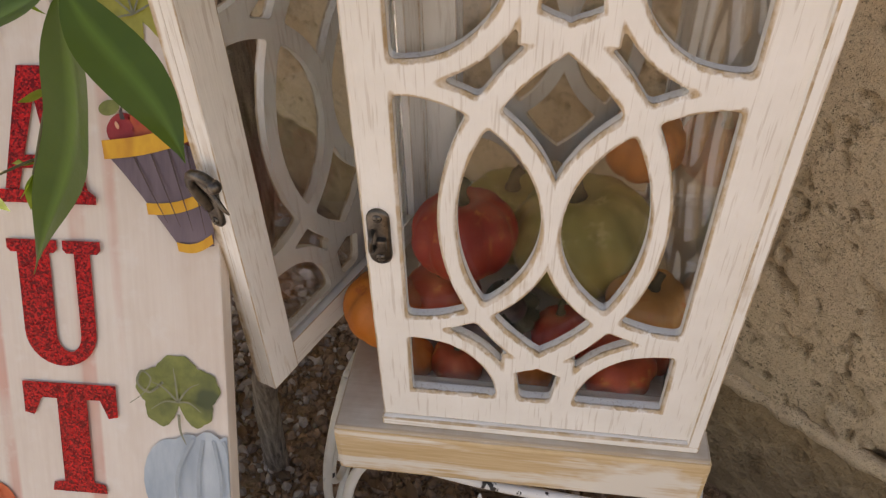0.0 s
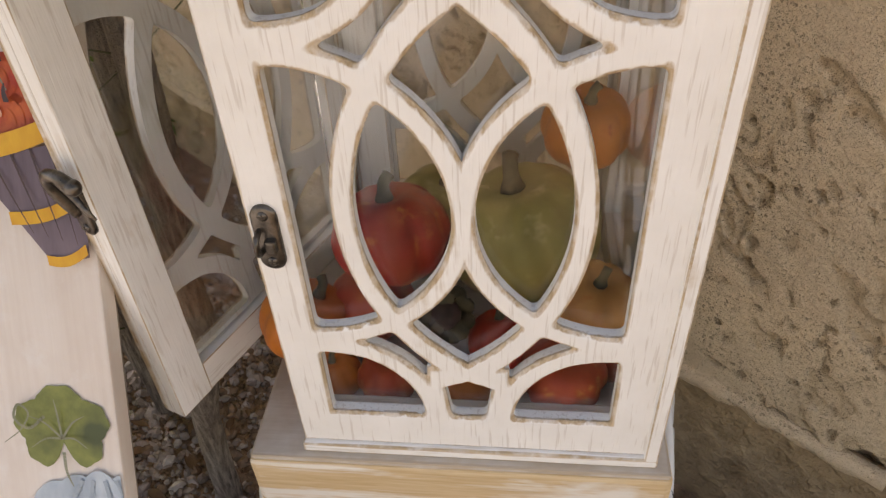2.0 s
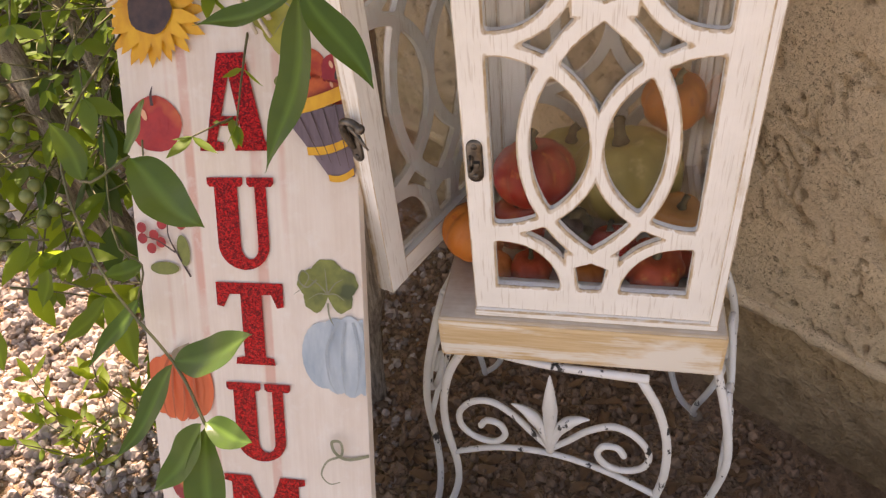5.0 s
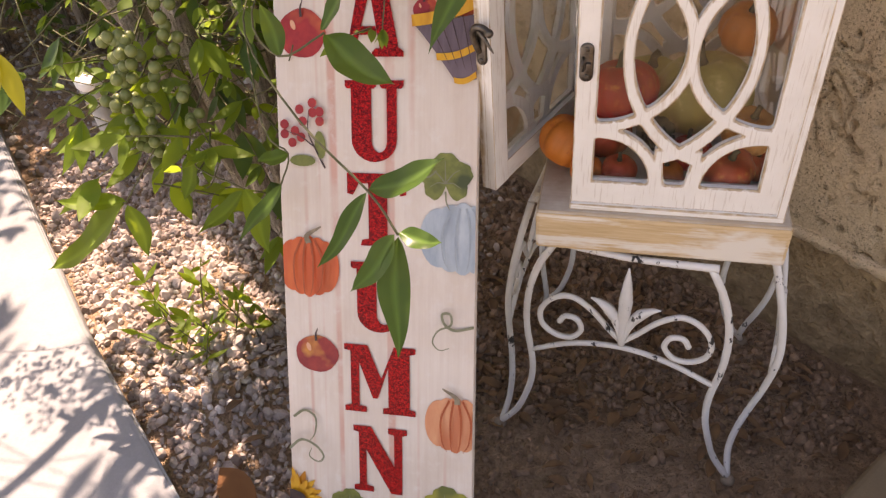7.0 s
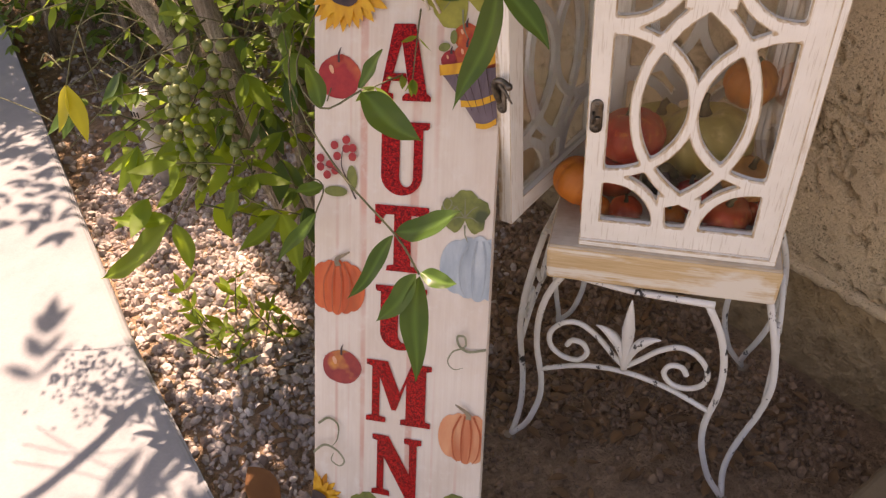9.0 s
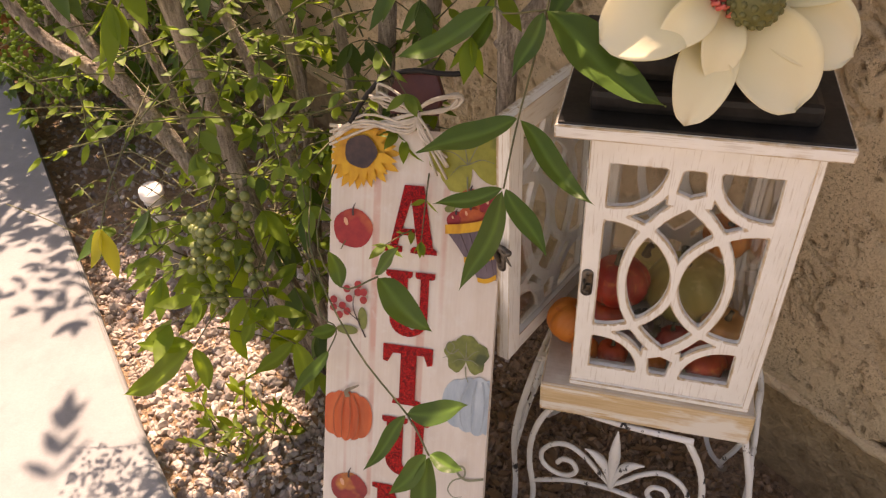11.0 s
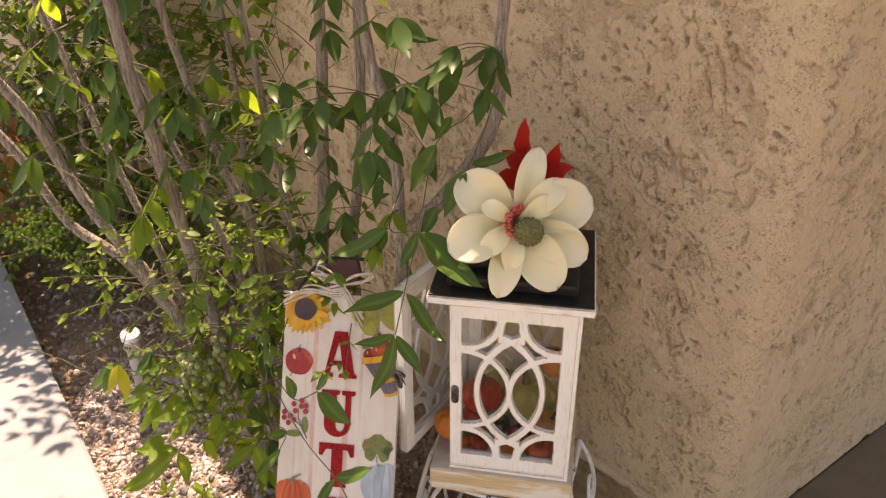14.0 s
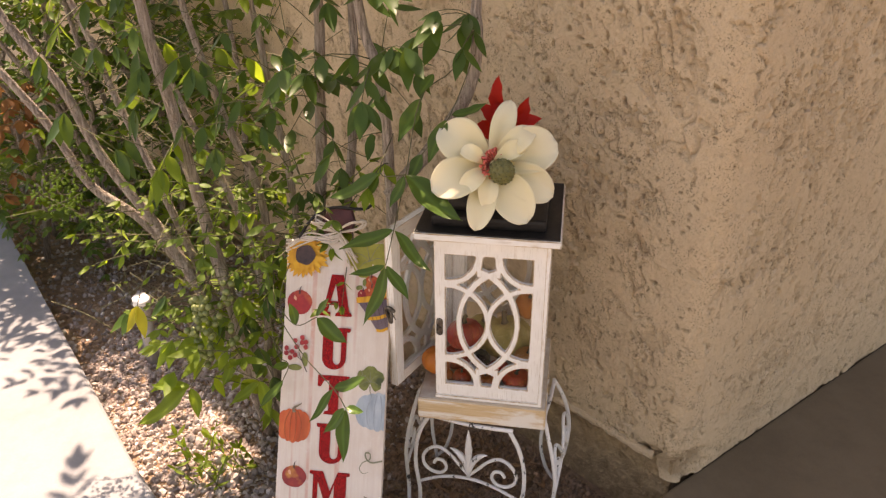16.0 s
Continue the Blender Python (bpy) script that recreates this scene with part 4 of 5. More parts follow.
def build_sign():
    S = thing("autumn_sign", "tall whitewashed board lettered AUTUMN in red glitter, leaning among leaves", "sign", SIGN)
    part("board", box(SU0, SU1, 0.0, 0.012, SV0, SV1, 0.0012), FACE, S)
    part("board_back", box(SU0 + 0.001, SU1 - 0.0005, 0.0115, 0.0135, SV0, SV1, 0.0005), BOARD_EDGE, S)
    for ch, u0, u1, v0, v1 in (("A", -0.0240, 0.0355, 0.4335, 0.5074), ("U", -0.0212, 0.0352, 0.3383, 0.4128), ("T", -0.0211, 0.0371, 0.2582, 0.3277),
                               ("U", -0.0190, 0.0380, 0.1716, 0.2420), ("M", -0.0279, 0.0456, 0.0865, 0.1577), ("N", -0.0198, 0.0367, -0.0010, 0.0712)):
        decal("letter", at_letter(letter_shapes(ch), u0, u1, v0, v1), GLITTER, S, 0.0014, "red glitter capital letter")
    sunflower(S, -0.0535, 0.5400, 0.044)
    apple(S, -0.0621, 0.4547, 0.0232, P_RED)
    # basket of apples
    for u, v, r, mat in ((0.092, 0.492, 0.014, P_RED), (0.069, 0.4965, 0.0130, P_EMBER), (0.0545, 0.4735, 0.0105, P_RED), (0.091, 0.478, 0.012, P_EMBER), (0.070, 0.4780, 0.0135, P_EMBER)):
        apple(S, u, v, r, mat)
    decal("apple_leaf", [oval(0.0475, 0.4860, 0.0060, 0.0040, 15)], P_GREEN, S, 0.0030)
    decal("apple_leaf", [oval(0.0565, 0.4955, 0.0035, 0.0065, 0)], P_GREEN, S, 0.0030)
    sag = lambda t, d: -d * math.sin(math.pi * t)
    side = [(0.0468 + 0.0385 * t ** 0.92, 0.4600 - 0.0500 * t) for t in [i / 8 for i in range(9)]]
    k = decal("painted_basket", [side + [(0.1030, 0.4140), (0.1030, 0.4690)]], P_PURPLE, S, 0.0050, "painted purple slat basket")
    for (u0, v0), (u1, v1), wd in (((0.0445, 0.4590), (0.1030, 0.4740), 0.0100), ((0.0670, 0.4300), (0.1030, 0.4390), 0.0062), ((0.0830, 0.4105), (0.1030, 0.4155), 0.0050)):
        low = [(u0 + (u1 - u0) * t, v0 + (v1 - v0) * t + sag(t, 0.0030)) for t in [i / 8 for i in range(9)]]
        decal("hoop", [low + [(u - 0.0008, v + wd) for u, v in low[::-1]]], P_YELLOW, k, 0.0060)
    for i in range(4):
        u = 0.0605 + 0.0098 * i
        decal("slat_gap", stroke([(u, 0.4620 + 0.002 * i), (u + 0.0085 - 0.0012 * i, 0.4450), (u + 0.0185 - 0.0028 * i, 0.4265 - 0.002 * i)], 0.0005), P_BROWN, k, 0.0056)
    # berries
    tw = stroke([(-0.043, 0.331), (-0.052, 0.350), (-0.058, 0.366), (-0.056, 0.385)], 0.0009) + stroke([(-0.052, 0.352), (-0.066, 0.362), (-0.078, 0.366)], 0.0007)
    b = decal("painted_berries", tw, P_BROWN, S)
    for u, v in ((-0.0815, 0.372), (-0.0815, 0.363), (-0.071, 0.366), (-0.074, 0.355), (-0.065, 0.360), (-0.063, 0.375), (-0.066, 0.386), (-0.053, 0.392), (-0.053, 0.383), (-0.046, 0.384), (-0.046, 0.375)):
        decal("berry", [oval(u, v, 0.0044, 0.0045, n=12)], P_RED, b, 0.0038)
    decal("berry_leaf", [oval(-0.047, 0.353, 0.0055, 0.013, 5)], P_GREEN, b, 0.0016)
    decal("berry_leaf", [oval(-0.065, 0.338, 0.013, 0.0055, 0)], P_GREEN, b, 0.0020)
    painted_pumpkin(S, -0.0625, 0.2345, 0.0315, 0.0315, P_ORANGE, 0.5)
    painted_leaf(S, 0.0747, 0.3254, 0.0245, P_GREEN)
    decal("tendril", stroke([(0.066, 0.332), (0.058, 0.326), (0.052, 0.332), (0.056, 0.340), (0.062, 0.336), (0.058, 0.328), (0.050, 0.322)], 0.0008), P_VINE, S)
    painted_pumpkin(S, 0.0915, 0.2690, 0.0415, 0.0345, P_BLUE, 0)
    apple(S, -0.0570, 0.1440, 0.0228, P_WINE, 0.85)
    decal("tendril", stroke([(0.1035, 0.184), (0.085, 0.180), (0.075, 0.186), (0.073, 0.196), (0.081, 0.197), (0.082, 0.187), (0.070, 0.181), (0.065, 0.170), (0.072, 0.163), (0.082, 0.166)], 0.0014), P_VINE, S)
    painted_pumpkin(S, 0.0865, 0.0825, 0.0315, 0.0300, P_PEACH, -0.4)
    decal("tendril", stroke([(-0.085, 0.073), (-0.072, 0.082), (-0.060, 0.076), (-0.060, 0.060), (-0.066, 0.050)], 0.0014) + stroke([(-0.088, 0.040), (-0.074, 0.052), (-0.058, 0.048), (-0.049, 0.038), (-0.054, 0.032), (-0.063, 0.038), (-0.060, 0.048)], 0.0014), P_VINE, S)
    sunflower(S, -0.0850, -0.0200, 0.034)
    painted_leaf(S, 0.0790, -0.0100, 0.0260, P_OLIVE, 10)
    painted_leaf(S, -0.0260, -0.0200, 0.0200, P_GREEN, -8)
    painted_pumpkin(S, -0.0450, -0.0760, 0.0420, 0.0400, P_ORANGE, -0.4)
    painted_pumpkin(S, 0.0500, -0.0960, 0.0400, 0.0380, P_PEACH, 0.3)
    painted_leaf(S, 0.0640, 0.5420, 0.0420, P_OLIVE, 20)
    # topper tied on with raffia and wire
    t = part("topper", prism([(-0.027 + 0.0, 0), (0.024, 0), (0.030, 0.022), (0.022, 0.044), (-0.02, 0.042), (-0.031, 0.02)], 0, 0.010, r=0.002), m_paint("maroon_paint", (0.075, 0.016, 0.014), (0.12, 0.028, 0.022), 60), S, "maroon painted wooden tag", Matrix.Translation((0.004, 0.004, 0.582)) @ Matrix.Rotation(radians(90), 4, "X"))
    wire = bend([(-0.066, -0.010, 0.570), (-0.050, -0.012, 0.596), (-0.028, -0.012, 0.619), (0.004, -0.012, 0.627), (0.034, -0.012, 0.625), (0.056, -0.012, 0.627), (0.066, -0.012, 0.637), (0.058, -0.012, 0.647), (0.046, -0.012, 0.642)], 5)
    part("wire", tube(wire, 0.0029, 8), BLACK, S, "bent black wire handle")
    raf = m_plain("raffia", (0.50, 0.42, 0.34), (0.68, 0.60, 0.51), 120, 0.7)
    rr = random.Random(3)
    for k in range(22):
        j = lambda q: rr.uniform(-q, q)
        side = -1 if k % 2 else 1
        if k < 8:
            pts = [(0.006, -0.010, 0.585), (0.006 + side * 0.02 + j(0.004), -0.018 + j(0.004), 0.597 + j(0.006)), (0.006 + side * 0.045 + j(0.006), -0.014, 0.604 + j(0.008)), (0.006 + side * 0.038 + j(0.006), -0.008, 0.592 + j(0.004)), (0.008, -0.009, 0.583)]
        elif k < 13:
            pts = [(0.006, -0.010, 0.585), (0.018 + j(0.006), -0.012, 0.562 + j(0.004)), (0.034 + j(0.012), -0.006, 0.528 + j(0.012))]
        else:
            pts = [(-0.092, 0.004 - 0.006, 0.556 + j(0.012)), (-0.05, -0.010 + j(0.003), 0.568 + j(0.012)), (0.0, -0.012, 0.572 + j(0.010)), (0.012, -0.010, 0.583)]
        part("raffia_strand", tube(bend(pts, 4), 0.0016, 5), raf, S)
    return S


build_sign()


# ---- pumpkins ----
def pumpkin(name, label, c, r, squash, material, ribs=9, turn=0, tilt=0, stalk=None, group="pumpkins in the lantern"):
    T = thing(name, label, "pumpkin", pose(*c, tilt, 0, turn), group)
    part("flesh", ball((0, 0, 0), r, 54, 20, squash, ribs=ribs, depth=0.11, dip=0.26), material, T)
    st = bend([(0, 0, r * squash * 0.72), (0.03 * r, 0, r * squash * 1.05), (0.16 * r, 0.05 * r, r * squash * 1.18)], 4)
    part("stalk", tube(st, [r * 0.17, r * 0.14, r * 0.11, r * 0.10, r * 0.10, r * 0.10, r * 0.10, r * 0.10, r * 0.11][:len(st)], 7), stalk or STALK, T)


STALK = m_plain("dry_stalk", (0.05, 0.045, 0.025), (0.12, 0.11, 0.06), 90, 0.8)
K_RED = m_pumpkin("red_pumpkin", (0.38, 0.014, 0.009), (0.54, 0.038, 0.015), (0.66, 0.16, 0.04))
K_OLIVE = m_pumpkin("olive_pumpkin", (0.37, 0.30, 0.075), (0.50, 0.41, 0.125), (0.60, 0.50, 0.20), 0.45, True)
K_ORANGE = m_pumpkin("orange_pumpkin", (0.58, 0.15, 0.02), (0.68, 0.20, 0.03), (0.52, 0.11, 0.02))
K_PEACH = m_pumpkin("peach_pumpkin", (0.62, 0.26, 0.06), (0.70, 0.36, 0.12), (0.62, 0.16, 0.03))
K_WINE = m_pumpkin("rust_pumpkin", (0.46, 0.04, 0.015), (0.58, 0.09, 0.02), (0.66, 0.24, 0.06))
K_BROWN = m_pumpkin("brown_pumpkin", (0.26, 0.10, 0.03), (0.40, 0.17, 0.05), (0.18, 0.06, 0.02), 0.4)

pumpkin("pumpkin", "mottled red pumpkin with dark stalk inside the lantern", (-0.029, 0.388, 0.470), 0.0365, 0.86, K_RED, 9, 30, -12)
pumpkin("pumpkin", "olive green glittered pumpkin inside the lantern", (0.050, 0.408, 0.458), 0.050, 0.84, K_OLIVE, 11, 60, -14)
pumpkin("pumpkin", "smooth orange pumpkin on top of the pile", (0.088, 0.452, 0.507), 0.0285, 0.95, K_ORANGE, 8, 10, 12)
pumpkin("gourd", "small orange gourd at the lantern's front glass", (-0.026, 0.322, 0.4175), 0.0180, 0.92, K_WINE, 8, 80)
pumpkin("gourd", "rust red gourd at the lantern's front glass", (0.074, 0.325, 0.4245), 0.0255, 0.88, K_WINE, 9, 15, 18)
pumpkin("gourd", "peach and orange gourd among the pumpkins", (0.092, 0.358, 0.4470), 0.0265, 0.86, K_PEACH, 10, 40, 10)
pumpkin("gourd", "tiny orange gourd on the lantern floor", (0.018, 0.320, 0.4170), 0.0175, 0.9, K_ORANGE, 8, 0)
pumpkin("gourd", "orange gourd peeping out of the open side", (-0.079, 0.352, 0.4290), 0.0290, 0.92, K_ORANGE, 8, 120, 30)
pumpkin("gourd", "small orange gourd in the lantern's front corner", (-0.0575, 0.322, 0.4165), 0.0165, 0.95, K_ORANGE, 8, 50)
pumpkin("gourd", "small rust gourd in the lantern's front corner", (0.1035, 0.345, 0.4165), 0.0160, 0.95, K_WINE, 8, 20)
pumpkin("gourd", "dark rust gourd low in the pile", (-0.042, 0.372, 0.4280), 0.0270, 0.9, K_WINE, 9, 70)
pumpkin("gourd", "wine red gourd in the middle of the pile", (0.040, 0.343, 0.4290), 0.0210, 0.9, K_RED, 9, 25, -20)
pumpkin("pumpkin", "pale olive pumpkin low at the back", (0.000, 0.452, 0.4370), 0.0400, 0.88, K_OLIVE, 10, 5)


def pine_cone():
    T = thing("pine_cone", "dark brown pine cone among the pumpkins", "pine cone", pose(0.004, 0.350, 0.444, 60, 0, 20))
    part("core", ball((0, 0, 0), 0.012, 10, 8, 1.5), P_BROWN, T)
    first = None
    for k in range(34):
        z = -0.016 + 0.033 * k / 34
        r = 0.013 * math.sqrt(max(0.1, 1 - (z / 0.022) ** 2))
        m = Matrix.Rotation(k * 2.4, 4, "Z") @ Matrix.Translation((r, 0, z)) @ Matrix.Rotation(radians(-35), 4, "Y")
        if first is None:
            g = Geo().add([(-0.004, -0.004, 0), (0.006, -0.004, 0.001), (0.008, 0, 0.002), (0.006, 0.004, 0.001), (-0.004, 0.004, 0), (0.001, 0, -0.003)], [[0, 1, 2, 3, 4], [1, 0, 5], [2, 1, 5], [3, 2, 5], [4, 3, 5], [0, 4, 5]], smooth=False)
            first = part("scale", g, STALK, T, m=m)
        else:
            same_mesh("scale", first, T, m)


pine_cone()


# ---- artificial magnolia on the lantern ----
def build_flower():
    eye = Vector((0.022, 0.300, 0.850))
    ax = Vector((0.10, -0.80, 0.52)).normalized()
    e1 = Vector((1, 0, 0))
    e1 = (e1 - ax * e1.dot(ax)).normalized()
    e2 = ax.cross(e1)
    M = Matrix(((e1.x, e2.x, ax.x, eye.x), (e1.y, e2.y, ax.y, eye.y), (e1.z, e2.z, ax.z, eye.z), (0, 0, 0, 1)))
    T = thing("magnolia_flower", "large cream artificial magnolia with green cone and red leaves", "flower", M)
    rr = random.Random(5)
    outer = ((78, 0.116, 0.021, 0.30, -0.004), (24, 0.117, 0.041, 0.28, -0.009), (-22, 0.114, 0.033, 0.30, -0.008), (-54, 0.112, 0.035, 0.26, -0.001), (-99, 0.111, 0.025, 0.25, -0.003),
             (-153, 0.106, 0.037, 0.36, -0.003), (147, 0.107, 0.038, 0.32, -0.008))
    inner = ((45, 0.090, 0.022, 0.62, 0.003), (34, 0.062, 0.016, 0.85, 0.008), (158, 0.052, 0.015, 0.8, 0.006), (228, 0.066, 0.018, 0.7, 0.005), (-92, 0.070, 0.018, 0.5, 0.003))
    for k, (ang, ln, w, cup, z0) in enumerate(outer + inner):
        a = radians(ang)
        tw = rr.uniform(-0.25, 0.25)

        def at(u, v, ln=ln, w=w, cup=cup, z0=z0, a=a, tw=tw, k=k):
            t, s = v, (u - 0.5) * 2
            wd = w * max(0.03, (0.32 + 0.68 * math.sin(min(1, t / 0.70) * math.pi / 2)) * math.sqrt(max(0, 1 - t ** 3.6)))
            ln = ln * 0.88
            r = 0.008 + ln * t
            z = z0 + cup * ln * (0.60 * math.sin(t * 1.9) - 0.62 * t ** 3) + wd * 0.34 * s * s + 0.0010 * math.sin(4 * s + k) * t + tw * s * wd * 0.6
            z += 0.0045 * noise.noise((s * 0.9, t * 1.8, k * 3.7))
            x, y = r, s * wd
            return Vector((x * math.cos(a) - y * math.sin(a), x * math.sin(a) + y * math.cos(a), z))

        g = sheet(14, 24, at, None, lambda u, v: v * v)
        p = part("petal", g, PETAL, T, attr="tip")
        md = p.modifiers.new("thick", "SOLIDIFY")
        md.thickness = 0.0009
    cone = m_plain("green_cone", (0.085, 0.085, 0.025), (0.19, 0.18, 0.06), 90, 0.6)
    c = part("cone", ball((0.017, -0.013, 0.022), 0.0185, 16, 12, 1.35), cone, T, "green seed cone")
    first = None
    for k in range(58):
        h = k / 58
        th = math.acos(1 - 1.55 * h) if 1 - 1.55 * h > -1 else math.pi
        ph = k * 2.39996
        d = Vector((math.sin(th) * math.cos(ph), math.sin(th) * math.sin(ph), math.cos(th) * 1.35))
        m = Matrix.Translation(Vector((0.017, -0.013, 0.022)) + d * 0.0182) @ d.to_track_quat("Z", "Y").to_matrix().to_4x4()
        if first is None:
            first = part("carpel", ball((0, 0, 0), 0.0030, 7, 5, 0.9), cone, c, m=m)
        else:
            same_mesh("carpel", first, c, m)
    st = m_plain("pink_stamen", (0.62, 0.05, 0.06), (0.80, 0.24, 0.15), 90, 0.6)
    for k in range(44):
        a = radians(55 + 210 * k / 44) + rr.uniform(-0.08, 0.08)
        r0, r1, z1 = 0.010, rr.uniform(0.015, 0.024), rr.uniform(0.012, 0.030)
        pts = bend([(0.006 + r0 * math.cos(a), r0 * math.sin(a), 0.004), (0.006 + r1 * math.cos(a), r1 * math.sin(a), z1 * 0.6), (0.006 + r1 * 0.92 * math.cos(a + 0.15), r1 * 0.92 * math.sin(a + 0.15), z1)], 3)
        part("stamen", tube(pts, 0.0017, 5), st, T)
    red = m_leaf("red_leaf", (0.36, 0.008, 0.007), (0.56, 0.022, 0.012), (0.75, 0.05, 0.02), 0.35)
    inv = M.inverted()
    for b, t, w in (((0.030, 0.390, 0.905), (0.022, 0.385, 0.972), 0.027), ((0.040, 0.390, 0.885), (0.070, 0.385, 0.938), 0.030), ((0.045, 0.385, 0.880), (0.093, 0.385, 0.905), 0.034), ((0.028, 0.39, 0.890), (-0.010, 0.385, 0.922), 0.030),
                    ((0.026, 0.39, 0.885), (0.012, 0.385, 0.936), 0.024), ((0.022, 0.385, 0.880), (-0.018, 0.380, 0.880), 0.034)):
        g = Geo()
        leaf(g, Vector(b), Vector(t), w, Vector((0.6 * math.sin(w * 900), -1, 0.3)), 0.009, 0.55)
        g.v = [tuple(inv @ (Vector(p) + Vector((noise.noise((p[0] * 90, p[2] * 90, 1)), noise.noise((p[0] * 90, p[2] * 90, 5)), noise.noise((p[0] * 90, p[2] * 90, 9)))) * 0.004)) for p in g.v]
        part("red_leaf", g, red, T, "red cloth poinsettia leaf")
    stem = bend([inv @ Vector(p) for p in ((0.020, 0.306, 0.846), (0.024, 0.350, 0.835), (0.026, 0.385, 0.81), (0.026, 0.392, 0.7845))], 4)
    part("stem", tube(stem, 0.003, 7), TWIG, T)


def broad_leaf(a, b, w, face, sag):
    """A large pointed leaf with a folded midrib, wavy margin and a tip that turns down."""
    d = b - a
    L = d.length
    d = d / L
    s = d.cross(face).normalized()
    n = s.cross(d)
    seed = a.x * 50 + b.z * 70

    def at(u, v):
        q = (u - 0.5) * 2
        h = w * 0.5 * (math.sin(math.pi * min(1, v * 1.02) ** 0.82) ** 0.9 if 0 < v < 0.98 else 0.015)
        side = 0.05 * L * math.sin(v * 2.6 + seed) * v * (1 - v) * 4
        up = sag * math.sin(math.pi * v) + 0.30 * h * abs(q) + 0.05 * w * math.sin(v * 13 + seed + q) * abs(q)
        return a + d * (L * v) + s * (q * h + side) + n * up

    return sheet(6, 18, at, None, lambda u, v: 1.0 if abs(u - 0.5) < 0.05 else 0.0)


def leaf(g, a, b, w, face, sag=0.0, fold=0.25):
    """A pointed leaf from a to b, its upper side towards face."""
    d = b - a
    L = d.length
    d = d / L
    s = d.cross(face)
    s = s.normalized() if s.length > 1e-4 else d.orthogonal().normalized()
    n = s.cross(d)
    vs, prof = [], ((0, 0.06), (0.10, 0.42), (0.22, 0.80), (0.36, 0.99), (0.50, 0.98), (0.64, 0.82), (0.78, 0.54), (0.90, 0.24), (1, 0.0))
    for t, q in prof:
        c = a + d * (L * t) + n * (sag * (math.sin(math.pi * t)))
        h = w * 0.5 * q
        vs += [c - s * h + n * (fold * h), c, c + s * h + n * (fold * h)]
    fs = []
    for i in range(len(prof) - 1):
        k = i * 3
        fs += [[k, k + 1, k + 4, k + 3], [k + 1, k + 2, k + 5, k + 4]]
    g.add(vs, fs)


build_flower()


# ---- shrub ----
def on_ground(x, y):
    return bed_height(x, y) - 0.01


def wander(pts, r0, r1, g=None, steps=5, sides=9, knots=0.16):
    line = bend(pts, steps)
    n = len(line)
    line = [p + Vector((noise.noise((p.z * 9, p.x * 4, 1)), noise.noise((p.z * 9, p.y * 4, 7)), 0)) * 0.006 for p in line]
    rad = [(r0 + (r1 - r0) * i / (n - 1)) * (1 + knots * noise.noise((i * 0.9, r0 * 900, 2))) for i in range(n)]
    return tube(line, rad, sides, g)


STEMS = (
    ((-0.44, 0.46), ((-0.47, 0.43, 0.22), (-0.512, 0.42, 0.45), (-0.544, 0.42, 0.655), (-0.558, 0.40, 0.862), (-0.565, 0.37, 1.07), (-0.58, 0.36, 1.45)), 0.0150),
    ((-0.46, 0.48), ((-0.53, 0.43, 0.36), (-0.634, 0.43, 0.593), (-0.738, 0.43, 0.766), (-0.779, 0.42, 0.90), (-0.846, 0.40, 1.03), (-0.90, 0.40, 1.15)), 0.0118),
    ((-0.50, 0.52), ((-0.57, 0.46, 0.40), (-0.693, 0.46, 0.612), (-0.805, 0.46, 0.703), (-0.865, 0.45, 0.843), (-0.956, 0.44, 0.98), (-1.01, 0.44, 1.07)), 0.0110),
    ((-0.38, 0.60), ((-0.375, 0.585, 0.35), (-0.369, 0.58, 0.591), (-0.349, 0.58, 0.838), (-0.332, 0.57, 1.053), (-0.32, 0.56, 1.5)), 0.0145),
    ((-0.262, 0.475), ((-0.240, 0.455, 0.18), (-0.200, 0.440, 0.38), (-0.178, 0.43, 0.631), (-0.173, 0.42, 0.818), (-0.184, 0.42, 0.955), (-0.213, 0.42, 1.072), (-0.25, 0.43, 1.45)), 0.0128),
    (None, ((-0.176, 0.42, 0.735), (-0.145, 0.425, 0.770), (-0.099, 0.43, 0.825), (-0.038, 0.44, 0.92), (-0.019, 0.44, 1.022), (-0.022, 0.45, 1.08), (0.0, 0.46, 1.35)), 0.0135),
    ((-0.33, 0.66), ((-0.325, 0.63, 0.40), (-0.315, 0.62, 0.658), (-0.286, 0.62, 0.877), (-0.283, 0.62, 1.05), (-0.27, 0.62, 1.4)), 0.0115),
    ((-0.45, 0.53), ((-0.478, 0.50, 0.311), (-0.457, 0.50, 0.642), (-0.516, 0.50, 0.849), (-0.558, 0.50, 1.036), (-0.62, 0.50, 1.4)), 0.0100),
    ((-0.41, 0.44), ((-0.45, 0.42, 0.30), (-0.448, 0.43, 0.49), (-0.50, 0.46, 0.68), (-0.64, 0.52, 0.95), (-0.72, 0.56, 1.25)), 0.0095),
    ((-0.50, 0.47), ((-0.533, 0.42, 0.412), (-0.586, 0.45, 0.51), (-0.68, 0.50, 0.70), (-0.80, 0.56, 0.95), (-0.9, 0.6, 1.2)), 0.0100),
    ((-0.36, 0.56), ((-0.40, 0.56, 0.45), (-0.43, 0.56, 0.80), (-0.46, 0.55, 1.10), (-0.48, 0.54, 1.4)), 0.0085),
)


